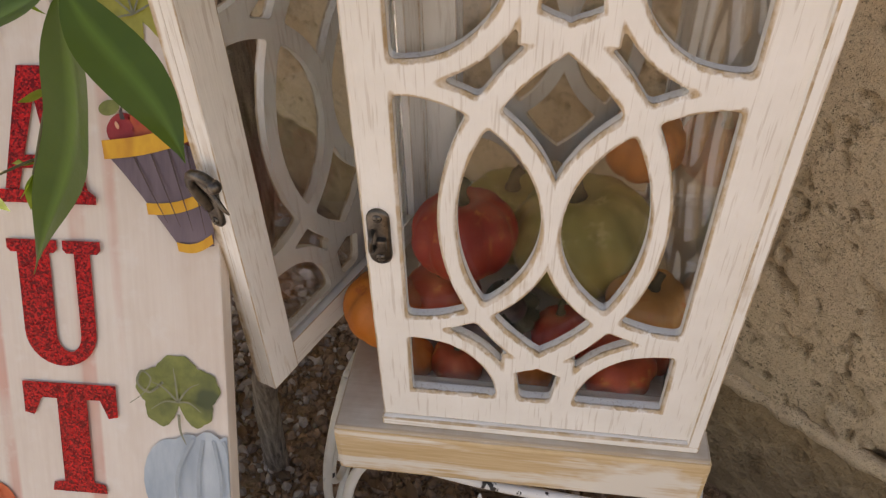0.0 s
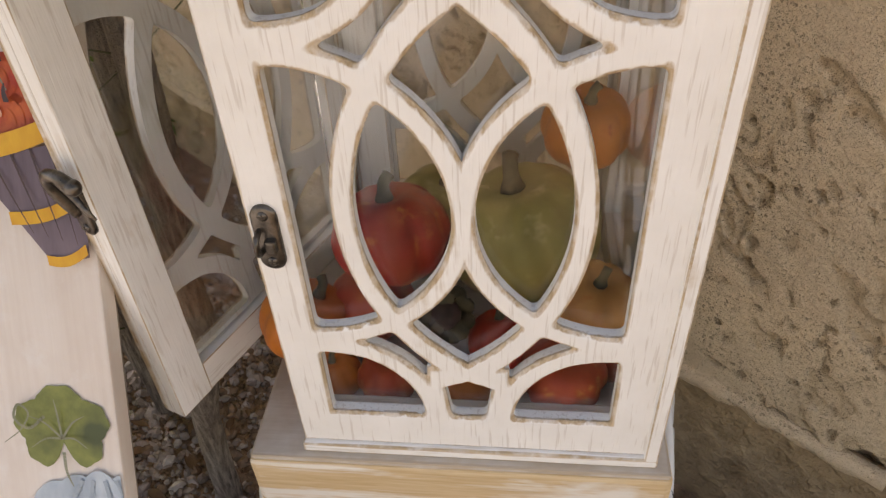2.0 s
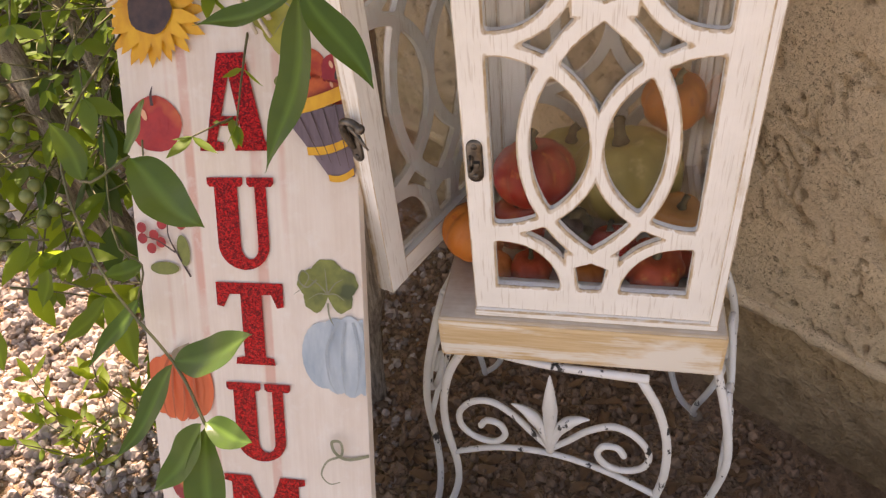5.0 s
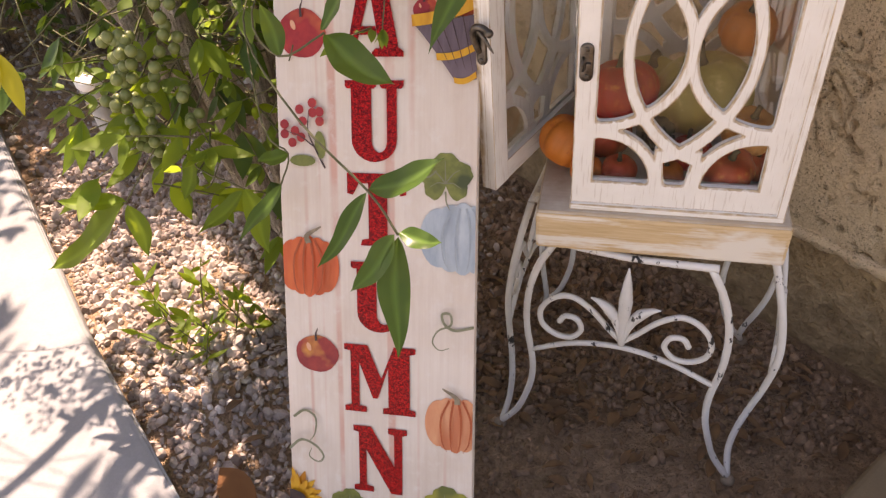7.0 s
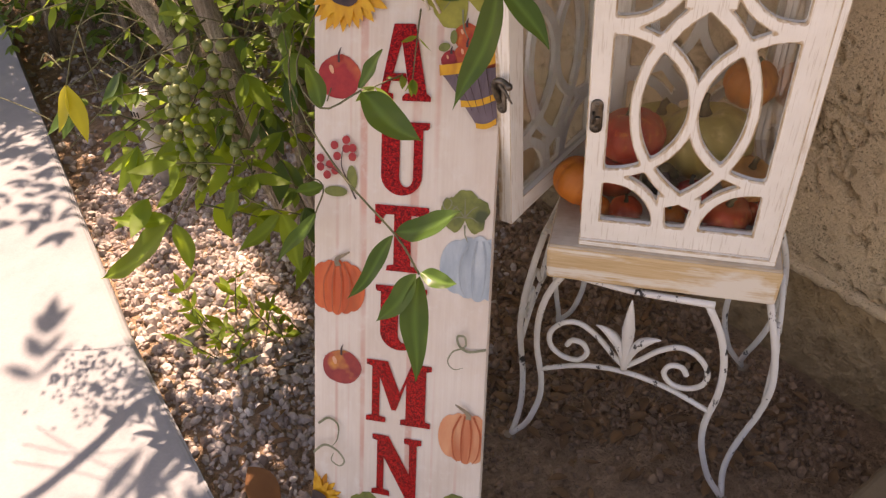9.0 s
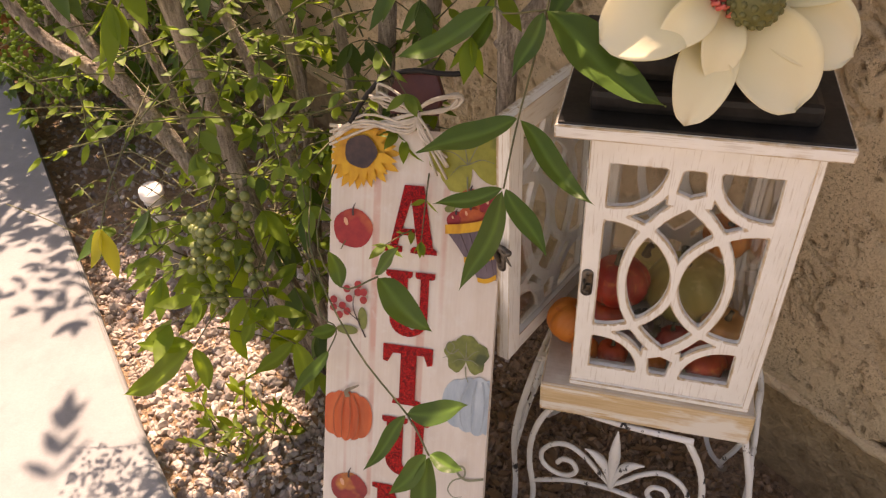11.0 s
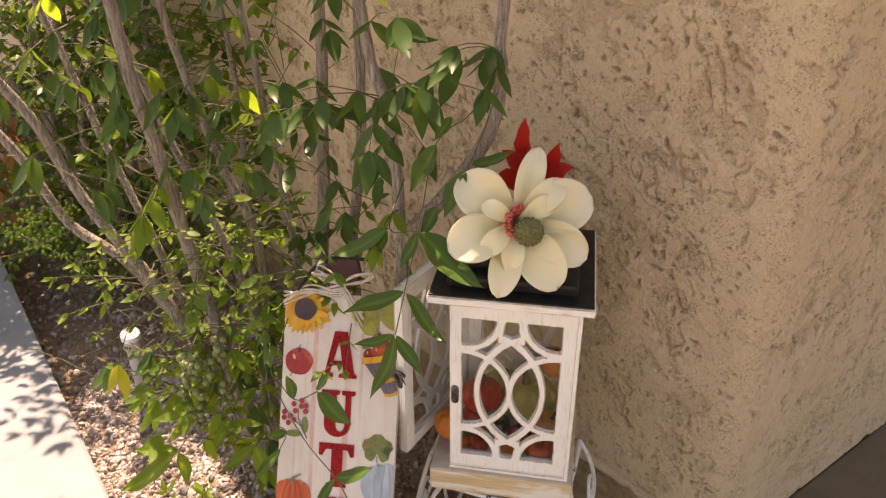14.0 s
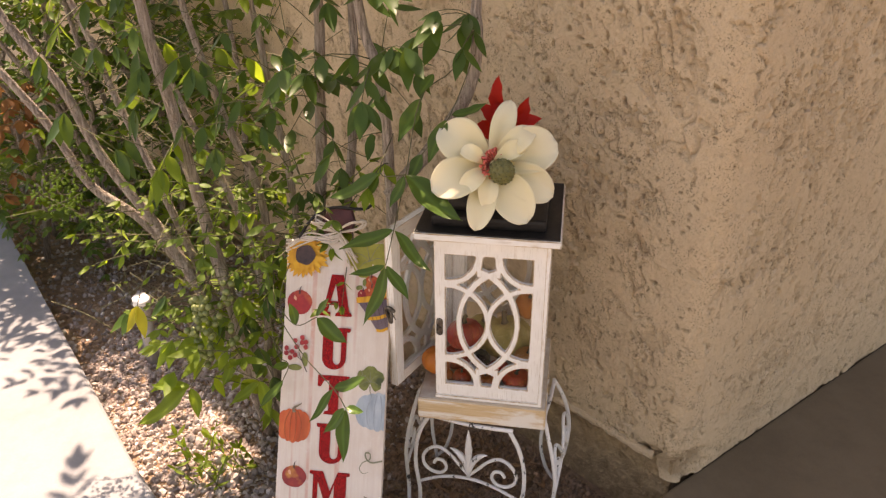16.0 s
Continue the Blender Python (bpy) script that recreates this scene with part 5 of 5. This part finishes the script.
def spray(gl, gt, rr, a, d, length, pairs, size, slim=0.30, loose=0.5, down=0.35):
    """A leaf spray: a thin twig with leaflets in pairs and one at its end."""
    pts = [a]
    for i in range(1, 5):
        d = (d + Vector((0, 0, -down * 0.22))).normalized()
        pts.append(pts[-1] + d * (length / 4))
    tube(pts, [0.0012, 0.0011, 0.0010, 0.0008, 0.0006], 4, gt)
    for i in range(pairs):
        t = 0.25 + 0.75 * i / max(1, pairs - 1)
        k = min(3, int(t * 4))
        p = pts[k].lerp(pts[k + 1], t * 4 - k)
        along = (pts[k + 1] - pts[k]).normalized()
        s = along.cross(Vector((0, 0, 1)))
        s = s.normalized() if s.length > 0.05 else Vector((1, 0, 0))
        for sgn in (-1, 1):
            ln = size * rr.uniform(0.7, 1.2)
            q = (along * rr.uniform(0.3, 0.9) + s * sgn * rr.uniform(0.5, 1.0) + Vector((rr.uniform(-1, 1), rr.uniform(-1, 1), rr.uniform(-1, 0.4))) * loose * 0.6 + Vector((0, 0, -down))).normalized()
            leaf(gl, p, p + q * ln, ln * slim * rr.uniform(0.8, 1.2), Vector((rr.uniform(-0.5, 0.5), rr.uniform(-0.7, 0.3), 1)), -ln * 0.06)
    ln = size * rr.uniform(0.9, 1.2)
    leaf(gl, pts[-1], pts[-1] + (d + Vector((0, 0, -down))).normalized() * ln, ln * slim, Vector((0, -0.4, 1)), -ln * 0.05)


def build_shrub():
    T = thing("shrub", "tall leafy shrub with grey brown stems and green berries", "shrub")
    rr = random.Random(11)
    lines = []
    for root, pts, r in STEMS:
        p = ([(root[0], root[1], on_ground(*root))] if root else []) + list(pts)
        part("stem", wander(p, r * 1.08, r * 0.55), BARK, T, "grey brown ridged bark stem")
        lines.append(bend(p, 8))
    gl, gy, gs, gt = Geo(), Geo(), Geo(), Geo()
    for n, line in enumerate(lines):
        zs = [p for p in line if 0.42 < p.z < (0.98 if n in (1, 2) else 1.25)]
        for k in range(3 if n == 9 else 5 if n in (1, 2) else 6 if n == 8 else 6 if n in (0, 7) else 14):
            p = rr.choice(zs)
            if n == 4 and p.z < 0.78:
                continue
            away = Vector((rr.uniform(-1, 0.6), rr.uniform(-0.8, 0.15), rr.uniform(-0.1, 0.7)))
            if n in (4, 5, 6, 3):
                if rr.random() < 0.55 and p.z < 1.1:
                    continue
                away.x *= 0.7
            away.normalize()
            ln = rr.uniform(0.08, 0.22)
            e = p + away * ln
            if p.x < -0.66 and rr.random() < 0.85:
                continue
            if e.x > (-0.18 if e.z < 0.78 else -0.10) and e.z < 1.12 and n != 5:
                continue
            if n == 5 and p.z < 1.0:
                continue
            spray(gl if rr.random() < (0.6 if n in (0, 1, 2, 7, 8, 9) else 0.92) else gy, gt, rr, p, away, ln, rr.choice((2, 2, 3, 3)), rr.uniform(0.040, 0.066), 0.37, 0.5, 0.8)
    # upper shoots
    for k in range(22):
        p = Vector((rr.uniform(-0.82, -0.16), rr.uniform(0.36, 0.52), rr.uniform(0.84, 1.12)))
        d = Vector((rr.uniform(-1, 1), rr.uniform(-1, 0.6), rr.uniform(-0.3, 0.6)))
        if p.x > -0.36:
            d.y, d.z = abs(d.y) * 0.4, abs(d.z) + 0.3
        spray(gl if rr.random() < 0.88 else gy, gt, rr, p, d.normalized(), 0.16, 2, rr.uniform(0.040, 0.062), 0.37, 0.5, 1.0)
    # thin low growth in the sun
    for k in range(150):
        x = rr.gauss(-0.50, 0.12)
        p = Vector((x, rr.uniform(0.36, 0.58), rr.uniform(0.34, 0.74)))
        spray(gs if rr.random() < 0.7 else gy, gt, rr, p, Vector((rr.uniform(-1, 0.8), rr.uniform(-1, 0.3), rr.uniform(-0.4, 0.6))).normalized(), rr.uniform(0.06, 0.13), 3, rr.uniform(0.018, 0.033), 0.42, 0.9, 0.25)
    # the crown over the path, sparse and high
    for k in range(15):
        p = Vector((-1.00 + rr.gauss(0, 0.15), 0.80 + rr.gauss(0, 0.11), 1.46 + rr.gauss(0, 0.08)))
        spray(gl, gt, rr, p, Vector((rr.uniform(-1, 1), rr.uniform(-1, 1), rr.uniform(-0.3, 0.6))).normalized(), 0.15, 3, rr.uniform(0.05, 0.08), 0.37, 0.5, 0.6)
    # the dense top of the shrub
    for k in range(44):
        p = Vector((-0.47 + rr.gauss(0, 0.11), 0.62 + rr.gauss(0, 0.09), 1.44 + rr.gauss(0, 0.07)))
        spray(gl, gt, rr, p, Vector((rr.uniform(-1, 1), rr.uniform(-1, 1), rr.uniform(-0.3, 0.6))).normalized(), 0.14, 3, rr.uniform(0.05, 0.075), 0.40, 0.5, 0.5)
    # low sprays on the open side, in the leaf colour that carries sunlight
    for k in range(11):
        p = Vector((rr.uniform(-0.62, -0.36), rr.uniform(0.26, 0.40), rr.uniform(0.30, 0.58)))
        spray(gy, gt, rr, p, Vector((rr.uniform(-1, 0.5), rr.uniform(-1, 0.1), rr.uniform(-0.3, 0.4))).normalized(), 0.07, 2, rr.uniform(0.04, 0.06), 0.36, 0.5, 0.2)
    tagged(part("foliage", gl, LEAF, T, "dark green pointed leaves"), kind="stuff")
    tagged(part("young_foliage", gy, LEAF_LIT, T, "leaves coloured yellow green as sunlit"), kind="stuff")
    tagged(part("low_foliage", gs, LEAF_SMALL, T, "small thin leaves on fine twigs"), kind="stuff")
    # fine bare twigs
    for k in range(110):
        p = Vector((rr.uniform(-0.80, -0.32), rr.uniform(0.36, 0.60), rr.uniform(0.30, 1.05)))
        d = Vector((rr.uniform(-1, 1), rr.uniform(-0.6, 0.4), rr.uniform(-0.5, 0.7))).normalized() * rr.uniform(0.08, 0.2)
        tube(bend([p, p + d * 0.5 + Vector((0, 0, rr.uniform(-0.02, 0.02))), p + d], 3), 0.0008, 4, gt)
    tagged(part("twiggy_growth", gt, TWIG, T, "thin green and brown twigs"), kind="stuff")
    # large leaves that hang in front of sign and lantern
    big = (((-0.157, 0.295, 0.829), (-0.247, 0.285, 0.782), 0.30), ((-0.159, 0.295, 0.824), (-0.183, 0.285, 0.788), 0.42), ((-0.113, 0.288, 0.831), (-0.012, 0.227, 0.786), 0.33), ((-0.116, 0.288, 0.829), (-0.138, 0.272, 0.778), 0.34),
           ((-0.129, 0.266, 0.742), (-0.056, 0.198, 0.709), 0.20), ((-0.133, 0.268, 0.742), (-0.220, 0.247, 0.710), 0.30), ((-0.134, 0.212, 0.706), (-0.192, 0.198, 0.692), 0.28), ((-0.131, 0.211, 0.706), (-0.0905, 0.180, 0.665), 0.30),
           ((-0.134, 0.211, 0.704), (-0.170, 0.189, 0.603), 0.22), ((-0.099, 0.350, 0.937), (-0.133, 0.330, 0.871), 0.42), ((-0.094, 0.330, 0.851), (-0.115, 0.310, 0.814), 0.5), ((-0.054, 0.330, 0.910), (-0.080, 0.310, 0.845), 0.40))
    more = (((-0.047, 0.340, 0.916), (0.013, 0.330, 0.942), 0.34), ((-0.079, 0.360, 0.975), (-0.098, 0.340, 0.947), 0.5), ((-0.275, 0.165, 0.610), (-0.284, 0.170, 0.648), 0.40), ((-0.239, 0.165, 0.631), (-0.216, 0.168, 0.664), 0.36),
            ((-0.237, 0.165, 0.628), (-0.176, 0.123, 0.614), 0.36), ((-0.186, 0.073, 0.565), (-0.132, 0.068, 0.596), 0.34), ((-0.188, 0.073, 0.562), (-0.219, 0.039, 0.522), 0.24), ((-0.160, 0.046, 0.553), (-0.129, 0.034, 0.558), 0.42),
            ((-0.163, 0.046, 0.551), (-0.192, 0.025, 0.517), 0.38), ((-0.161, 0.046, 0.549), (-0.156, 0.000, 0.487), 0.28), ((-0.330, 0.240, 0.472), (-0.353, 0.220, 0.475), 0.6), ((-0.340, 0.230, 0.442), (-0.369, 0.180, 0.412), 0.26))
    for a, b, q in big + more:
        a, b = Vector(a), Vector(b)
        ln = (b - a).length
        g = broad_leaf(a, b, ln * q, Vector((0.05, -0.45, 1)), -ln * 0.07)
        part("leaf", g, LEAF, T)
    # leaves with the sunlight put into their colour
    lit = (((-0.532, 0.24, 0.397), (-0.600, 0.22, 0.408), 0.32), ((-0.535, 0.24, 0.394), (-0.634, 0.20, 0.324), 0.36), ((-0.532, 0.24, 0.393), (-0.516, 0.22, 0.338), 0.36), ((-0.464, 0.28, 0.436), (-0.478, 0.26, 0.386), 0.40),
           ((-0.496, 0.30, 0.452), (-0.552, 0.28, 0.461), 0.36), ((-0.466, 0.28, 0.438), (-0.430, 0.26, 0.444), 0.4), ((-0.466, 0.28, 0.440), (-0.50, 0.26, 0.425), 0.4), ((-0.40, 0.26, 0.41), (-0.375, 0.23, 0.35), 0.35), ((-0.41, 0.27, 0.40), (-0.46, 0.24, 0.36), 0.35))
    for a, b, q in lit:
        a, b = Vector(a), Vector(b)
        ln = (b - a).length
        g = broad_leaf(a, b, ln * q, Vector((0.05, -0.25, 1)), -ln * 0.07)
        part("leaf", g, LEAF_LIT, T, "leaf coloured yellow green as sunlit")
    for a, b in (((-0.614, 0.252, 0.56), (-0.640, 0.240, 0.505)), ((-0.612, 0.252, 0.56), (-0.600, 0.235, 0.50))):
        g = Geo()
        leaf(g, Vector(a), Vector(b), 0.022, Vector((0, -0.6, 1)), -0.004)
        part("leaf", g, LEAF_YELLOW, T, "yellowing leaf")
    # the long twigs that carry them
    for pts in (((-0.020, 0.44, 1.05), (-0.05, 0.38, 0.98), (-0.098, 0.35, 0.94), (-0.113, 0.290, 0.832), (-0.131, 0.267, 0.743), (-0.133, 0.212, 0.706)), ((-0.158, 0.40, 0.86), (-0.157, 0.295, 0.829), (-0.113, 0.288, 0.831)),
                ((-0.02, 0.44, 1.0), (-0.05, 0.335, 0.914), (-0.094, 0.33, 0.851)), ((-0.36, 0.40, 0.62), (-0.33, 0.24, 0.61), (-0.276, 0.165, 0.610), (-0.237, 0.165, 0.629)), ((-0.40, 0.38, 0.58), (-0.33, 0.22, 0.60), (-0.25, 0.12, 0.587), (-0.187, 0.073, 0.563), (-0.161, 0.046, 0.551)),
                ((-0.50, 0.42, 0.48), (-0.50, 0.30, 0.45), (-0.533, 0.24, 0.395)), ((-0.47, 0.40, 0.5), (-0.465, 0.28, 0.437), (-0.40, 0.26, 0.41)), ((-0.62, 0.42, 0.66), (-0.615, 0.30, 0.60), (-0.613, 0.252, 0.56)),
                ((-0.44, 0.42, 0.55), (-0.36, 0.26, 0.49), (-0.330, 0.24, 0.472), (-0.340, 0.23, 0.442))):
        part("twig", tube(bend(pts, 4), 0.0009, 5), TWIG, T)
    # berries
    first = None
    for c in ((-0.520, 0.30, 0.495), (-0.470, 0.31, 0.53)):
        for k in range(62 if c[0] < -0.5 else 16):
            z = rr.uniform(-0.09, 0.07)
            w = 0.030 * (1 - abs(z) / 0.11)
            p = (c[0] + rr.uniform(-w, w), c[1] + rr.uniform(-w, w), c[2] + z)
            if first is None:
                first = part("berry", ball((0, 0, 0), 0.0063, 12, 8), BERRY, T, "green berry", Matrix.Translation(p))
            else:
                same_mesh("berry", first, T, Matrix.Translation(p))
    # flower buds
    g = Geo()
    for k in range(260):
        c = rr.choice(((-0.84, 0.46, 0.72), (-0.80, 0.46, 0.62), (-0.90, 0.47, 0.66)))
        ball((c[0] + rr.gauss(0, 0.03), c[1] + rr.gauss(0, 0.02), c[2] + rr.gauss(0, 0.022)), 0.0032, 6, 4, g=g)
    tagged(part("bud_growth", g, LEAF_SMALL, T, "pale green flower buds"), kind="stuff")


build_shrub()


def build_hedge():
    T = thing("hedge", "dense dark green hedge behind the planting bed", "hedge")
    rr = random.Random(21)
    gl, gy, gz, gt, gd = Geo(), Geo(), Geo(), Geo(), Geo()
    for k in range(1150):
        y = rr.uniform(1.16, 1.85)
        p = Vector((-1.70 - 1.07 * (y - 1.2) + rr.uniform(-0.06, 1.0 + 1.3 * (y - 1.2)), y, rr.uniform(0.12, 1.20 + 0.25 * (y - 1.2))))
        pick = rr.random()
        spray(gl if pick < 0.35 else gy if pick < 0.8 else gz, gt, rr, p, Vector((rr.uniform(-1, 1), rr.uniform(-1, 0.5), rr.uniform(-0.3, 0.7))).normalized(), 0.18, 4, rr.uniform(0.030, 0.052), 0.42, 0.8)
    for k in range(26):
        p = Vector((-1.56 + rr.gauss(0, 0.09), 1.11 + rr.gauss(0, 0.06), 0.69 + rr.gauss(0, 0.11)))
        spray(gd, gt, rr, p, Vector((rr.uniform(-1, 1), rr.uniform(-1, 0.5), rr.uniform(-0.8, 0.2))).normalized(), 0.08, 2, 0.047, 0.5, 0.9)
    # unseen high sprays added over the path to shade its far part
    for k in range(55):
        p = Vector((rr.uniform(-2.5, -1.85), rr.uniform(1.35, 2.3), rr.uniform(1.05, 1.5)))
        spray(gl, gt, rr, p, Vector((rr.uniform(-1, 1), rr.uniform(-1, 1), rr.uniform(-0.3, 0.6))).normalized(), 0.2, 4, rr.uniform(0.07, 0.10), 0.45, 0.8)
    for k in range(22):
        y = rr.uniform(1.25, 1.8)
        b = (-1.66 - 1.07 * (y - 1.2) + rr.uniform(0.02, 1.0), y, 0.0)
        part("stem", wander([b, (b[0] + rr.uniform(-0.1, 0.1), b[1], 0.5), (b[0] + rr.uniform(-0.25, 0.2), b[1] - 0.1, 0.9), (b[0] + rr.uniform(-0.4, 0.3), b[1] - 0.1, 1.15)], 0.012, 0.005, steps=4, sides=7), BARK, T)
    tagged(part("foliage", gl, LEAF, T), kind="stuff")
    # brighter leaf colours stand for the sunlit part of the hedge
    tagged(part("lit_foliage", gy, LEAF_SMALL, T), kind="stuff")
    tagged(part("young_foliage", gz, LEAF_LIT, T, "leaves coloured yellow green as sunlit"), kind="stuff")
    tagged(part("dry_foliage", gd, LEAF_DRY, T, "dry orange brown leaves"), kind="stuff")
    tagged(part("twiggy_growth", gt, TWIG, T), kind="stuff")


build_hedge()


# ---- small things in the bed ----
def build_riser():
    T = thing("sprinkler_riser", "grey plastic pipe with white cap standing in the gravel", "pipe", pose(-0.922, 0.700, on_ground(-0.922, 0.700), 10, 8, 0))
    grey = m_plain("grey_plastic", (0.34, 0.33, 0.31), (0.46, 0.45, 0.43), 40, 0.5)
    part("pipe", tube([(0, 0, 0), (0, 0, 0.1), (0, 0, 0.215)], 0.0165, 16), grey, T)
    part("collar", tube([(0, 0, 0.20), (0, 0, 0.235)], 0.0195, 16), grey, T)
    white = m_plain("white_plastic", (0.72, 0.72, 0.71), (0.8, 0.8, 0.79), 40, 0.4)
    cap = part("cap", tube([(0, 0, 0.232), (0, 0, 0.236), (0, 0, 0.247), (0, 0, 0.250)], [0.020, 0.0225, 0.0225, 0.020], 20), white, T, "white cap")
    part("slot", box(-0.004, 0.004, -0.001, 0.001, 0.2495, 0.2515, 0), BLACK, cap)
    for k, x in enumerate((-0.008, -0.002, 0.004)):
        part("mark", box(x, x + 0.0025, -0.0202, -0.0192, 0.210, 0.222, 0), BLACK, T, "unreadable dark print")


build_riser()


def build_gravel():
    ico = [(0, -0.526, 0.851), (0, 0.526, 0.851), (0, -0.526, -0.851), (0, 0.526, -0.851), (-0.526, 0.851, 0), (0.526, 0.851, 0), (-0.526, -0.851, 0), (0.526, -0.851, 0), (0.851, 0, 0.526), (0.851, 0, -0.526), (-0.851, 0, 0.526), (-0.851, 0, -0.526)]
    faces = [[0, 8, 1], [0, 1, 10], [0, 10, 6], [0, 6, 7], [0, 7, 8], [1, 8, 5], [1, 5, 4], [1, 4, 10], [8, 7, 9], [8, 9, 5], [10, 4, 11], [10, 11, 6], [3, 5, 9], [3, 4, 5], [3, 11, 4], [3, 2, 11], [3, 9, 2], [2, 9, 7], [2, 7, 6], [2, 6, 11]]
    rr = random.Random(31)
    n1 = Vector((-WALL.y, WALL.x, 0))
    light, dark = Geo(), Geo()
    edge = ((-3.5, 2.83), (-1.95, 1.43), (-1.34, 0.855), (-0.72, 0.275), (-0.43, 0.03), (-0.127, -0.241), (0.1, -0.1))

    def over_edge(x, y):
        """Metres in y from the path's edge."""
        return y - np.interp(x, [q[0] for q in edge], [q[1] for q in edge])

    count = 0
    while count < 19000:
        near = rr.random() < 0.75
        x, y = (rr.uniform(-1.1, 0.32), rr.uniform(-0.2, 0.85)) if near else (rr.uniform(-2.4, 0.0), rr.uniform(0.3, 2.2))
        p = Vector((x, y, 0))
        if (p - CORNER).dot(n1) < 0.005 or x < -0.1 and over_edge(x, y) < 0.004:
            continue
        if (p - CORNER).dot(Vector((SIDE.y, -SIDE.x, 0))) > -0.004:
            continue
        soft = min(1, max(0, (x + 0.30) / 0.2)) * (1 if y < 0.33 else 0.35)
        if rr.random() < soft * 0.93:
            continue
        count += 1
        s = rr.choice((0.003, 0.0035, 0.0042, 0.005, 0.0062, 0.0085)) * rr.uniform(0.8, 1.25) * (1.25 if not near else 1)
        q = Euler((rr.uniform(0, 6), rr.uniform(0, 6), rr.uniform(0, 6))).to_matrix()
        z = bed_height(x, y) + s * rr.uniform(0.0, 0.45)
        sc = Vector((s * rr.uniform(0.8, 1.3), s * rr.uniform(0.7, 1.1), s * rr.uniform(0.5, 0.85)))
        vs = []
        for v in ico:
            w = Vector(v) * rr.uniform(0.78, 1.15)
            vs.append(q @ Vector((w.x * sc.x, w.y * sc.y, w.z * sc.z)) + Vector((x, y, z)))
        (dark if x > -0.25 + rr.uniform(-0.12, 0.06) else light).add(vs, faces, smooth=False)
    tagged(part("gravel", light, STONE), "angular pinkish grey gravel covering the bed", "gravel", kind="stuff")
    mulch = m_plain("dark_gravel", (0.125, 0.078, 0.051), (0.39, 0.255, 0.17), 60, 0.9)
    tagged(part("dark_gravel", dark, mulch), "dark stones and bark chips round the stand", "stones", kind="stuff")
    g = Geo()
    for k in range(520):
        x, y = (rr.uniform(-0.5, 0.3), rr.uniform(0.0, 0.6)) if k % 2 else (rr.uniform(-0.22, 0.24), rr.uniform(0.30, 0.62))
        p = Vector((x, y, 0))
        if (p - CORNER).dot(n1) < 0.03 or (p - CORNER).dot(Vector((SIDE.y, -SIDE.x, 0))) > -0.03 or over_edge(x, y) < 0.04:
            continue
        a = rr.uniform(0, 6.3)
        ln = rr.uniform(0.012, 0.034)
        b = Vector((x, y, bed_height(x, y) + 0.008))
        leaf(g, b, b + Vector((math.cos(a) * ln, math.sin(a) * ln, rr.uniform(-0.004, 0.008))), ln * rr.uniform(0.25, 0.5), Vector((rr.uniform(-0.3, 0.3), rr.uniform(-0.3, 0.3), 1)), rr.uniform(-0.003, 0.004), 0.5)
    tagged(part("dry_leaves", g, LITTER), "dry brown leaves scattered on the soil", "leaves", kind="stuff")
    g = Geo()
    leaf(g, Vector((-0.395, 0.085, 0.085)), Vector((-0.455, 0.12, 0.100)), 0.040, Vector((0.1, -0.5, 1)), 0.010, 0.45)
    part("fallen_leaf", g, LEAF_DRY)
    tagged(bpy.data.objects["fallen_leaf"], "large curled brown leaf lying on the gravel", "leaf")
    g, gt = Geo(), Geo()
    for k in range(13):
        x, y = -0.56 + rr.gauss(0, 0.05), 0.33 + rr.gauss(0, 0.04)
        p = Vector((x, y, bed_height(x, y)))
        spray(g, gt, rr, p, Vector((rr.uniform(-0.6, 0.6), rr.uniform(-0.8, 0.3), 1)).normalized(), rr.uniform(0.05, 0.12), 3, rr.uniform(0.02, 0.035), 0.3, 0.8, 0.2)
    w = thing("weed", "small bright green seedling in the gravel", "weed")
    tagged(part("leaves", g, LEAF_LIT, w), kind="stuff")
    tagged(part("weed_growth", gt, TWIG, w), kind="stuff")


build_gravel()
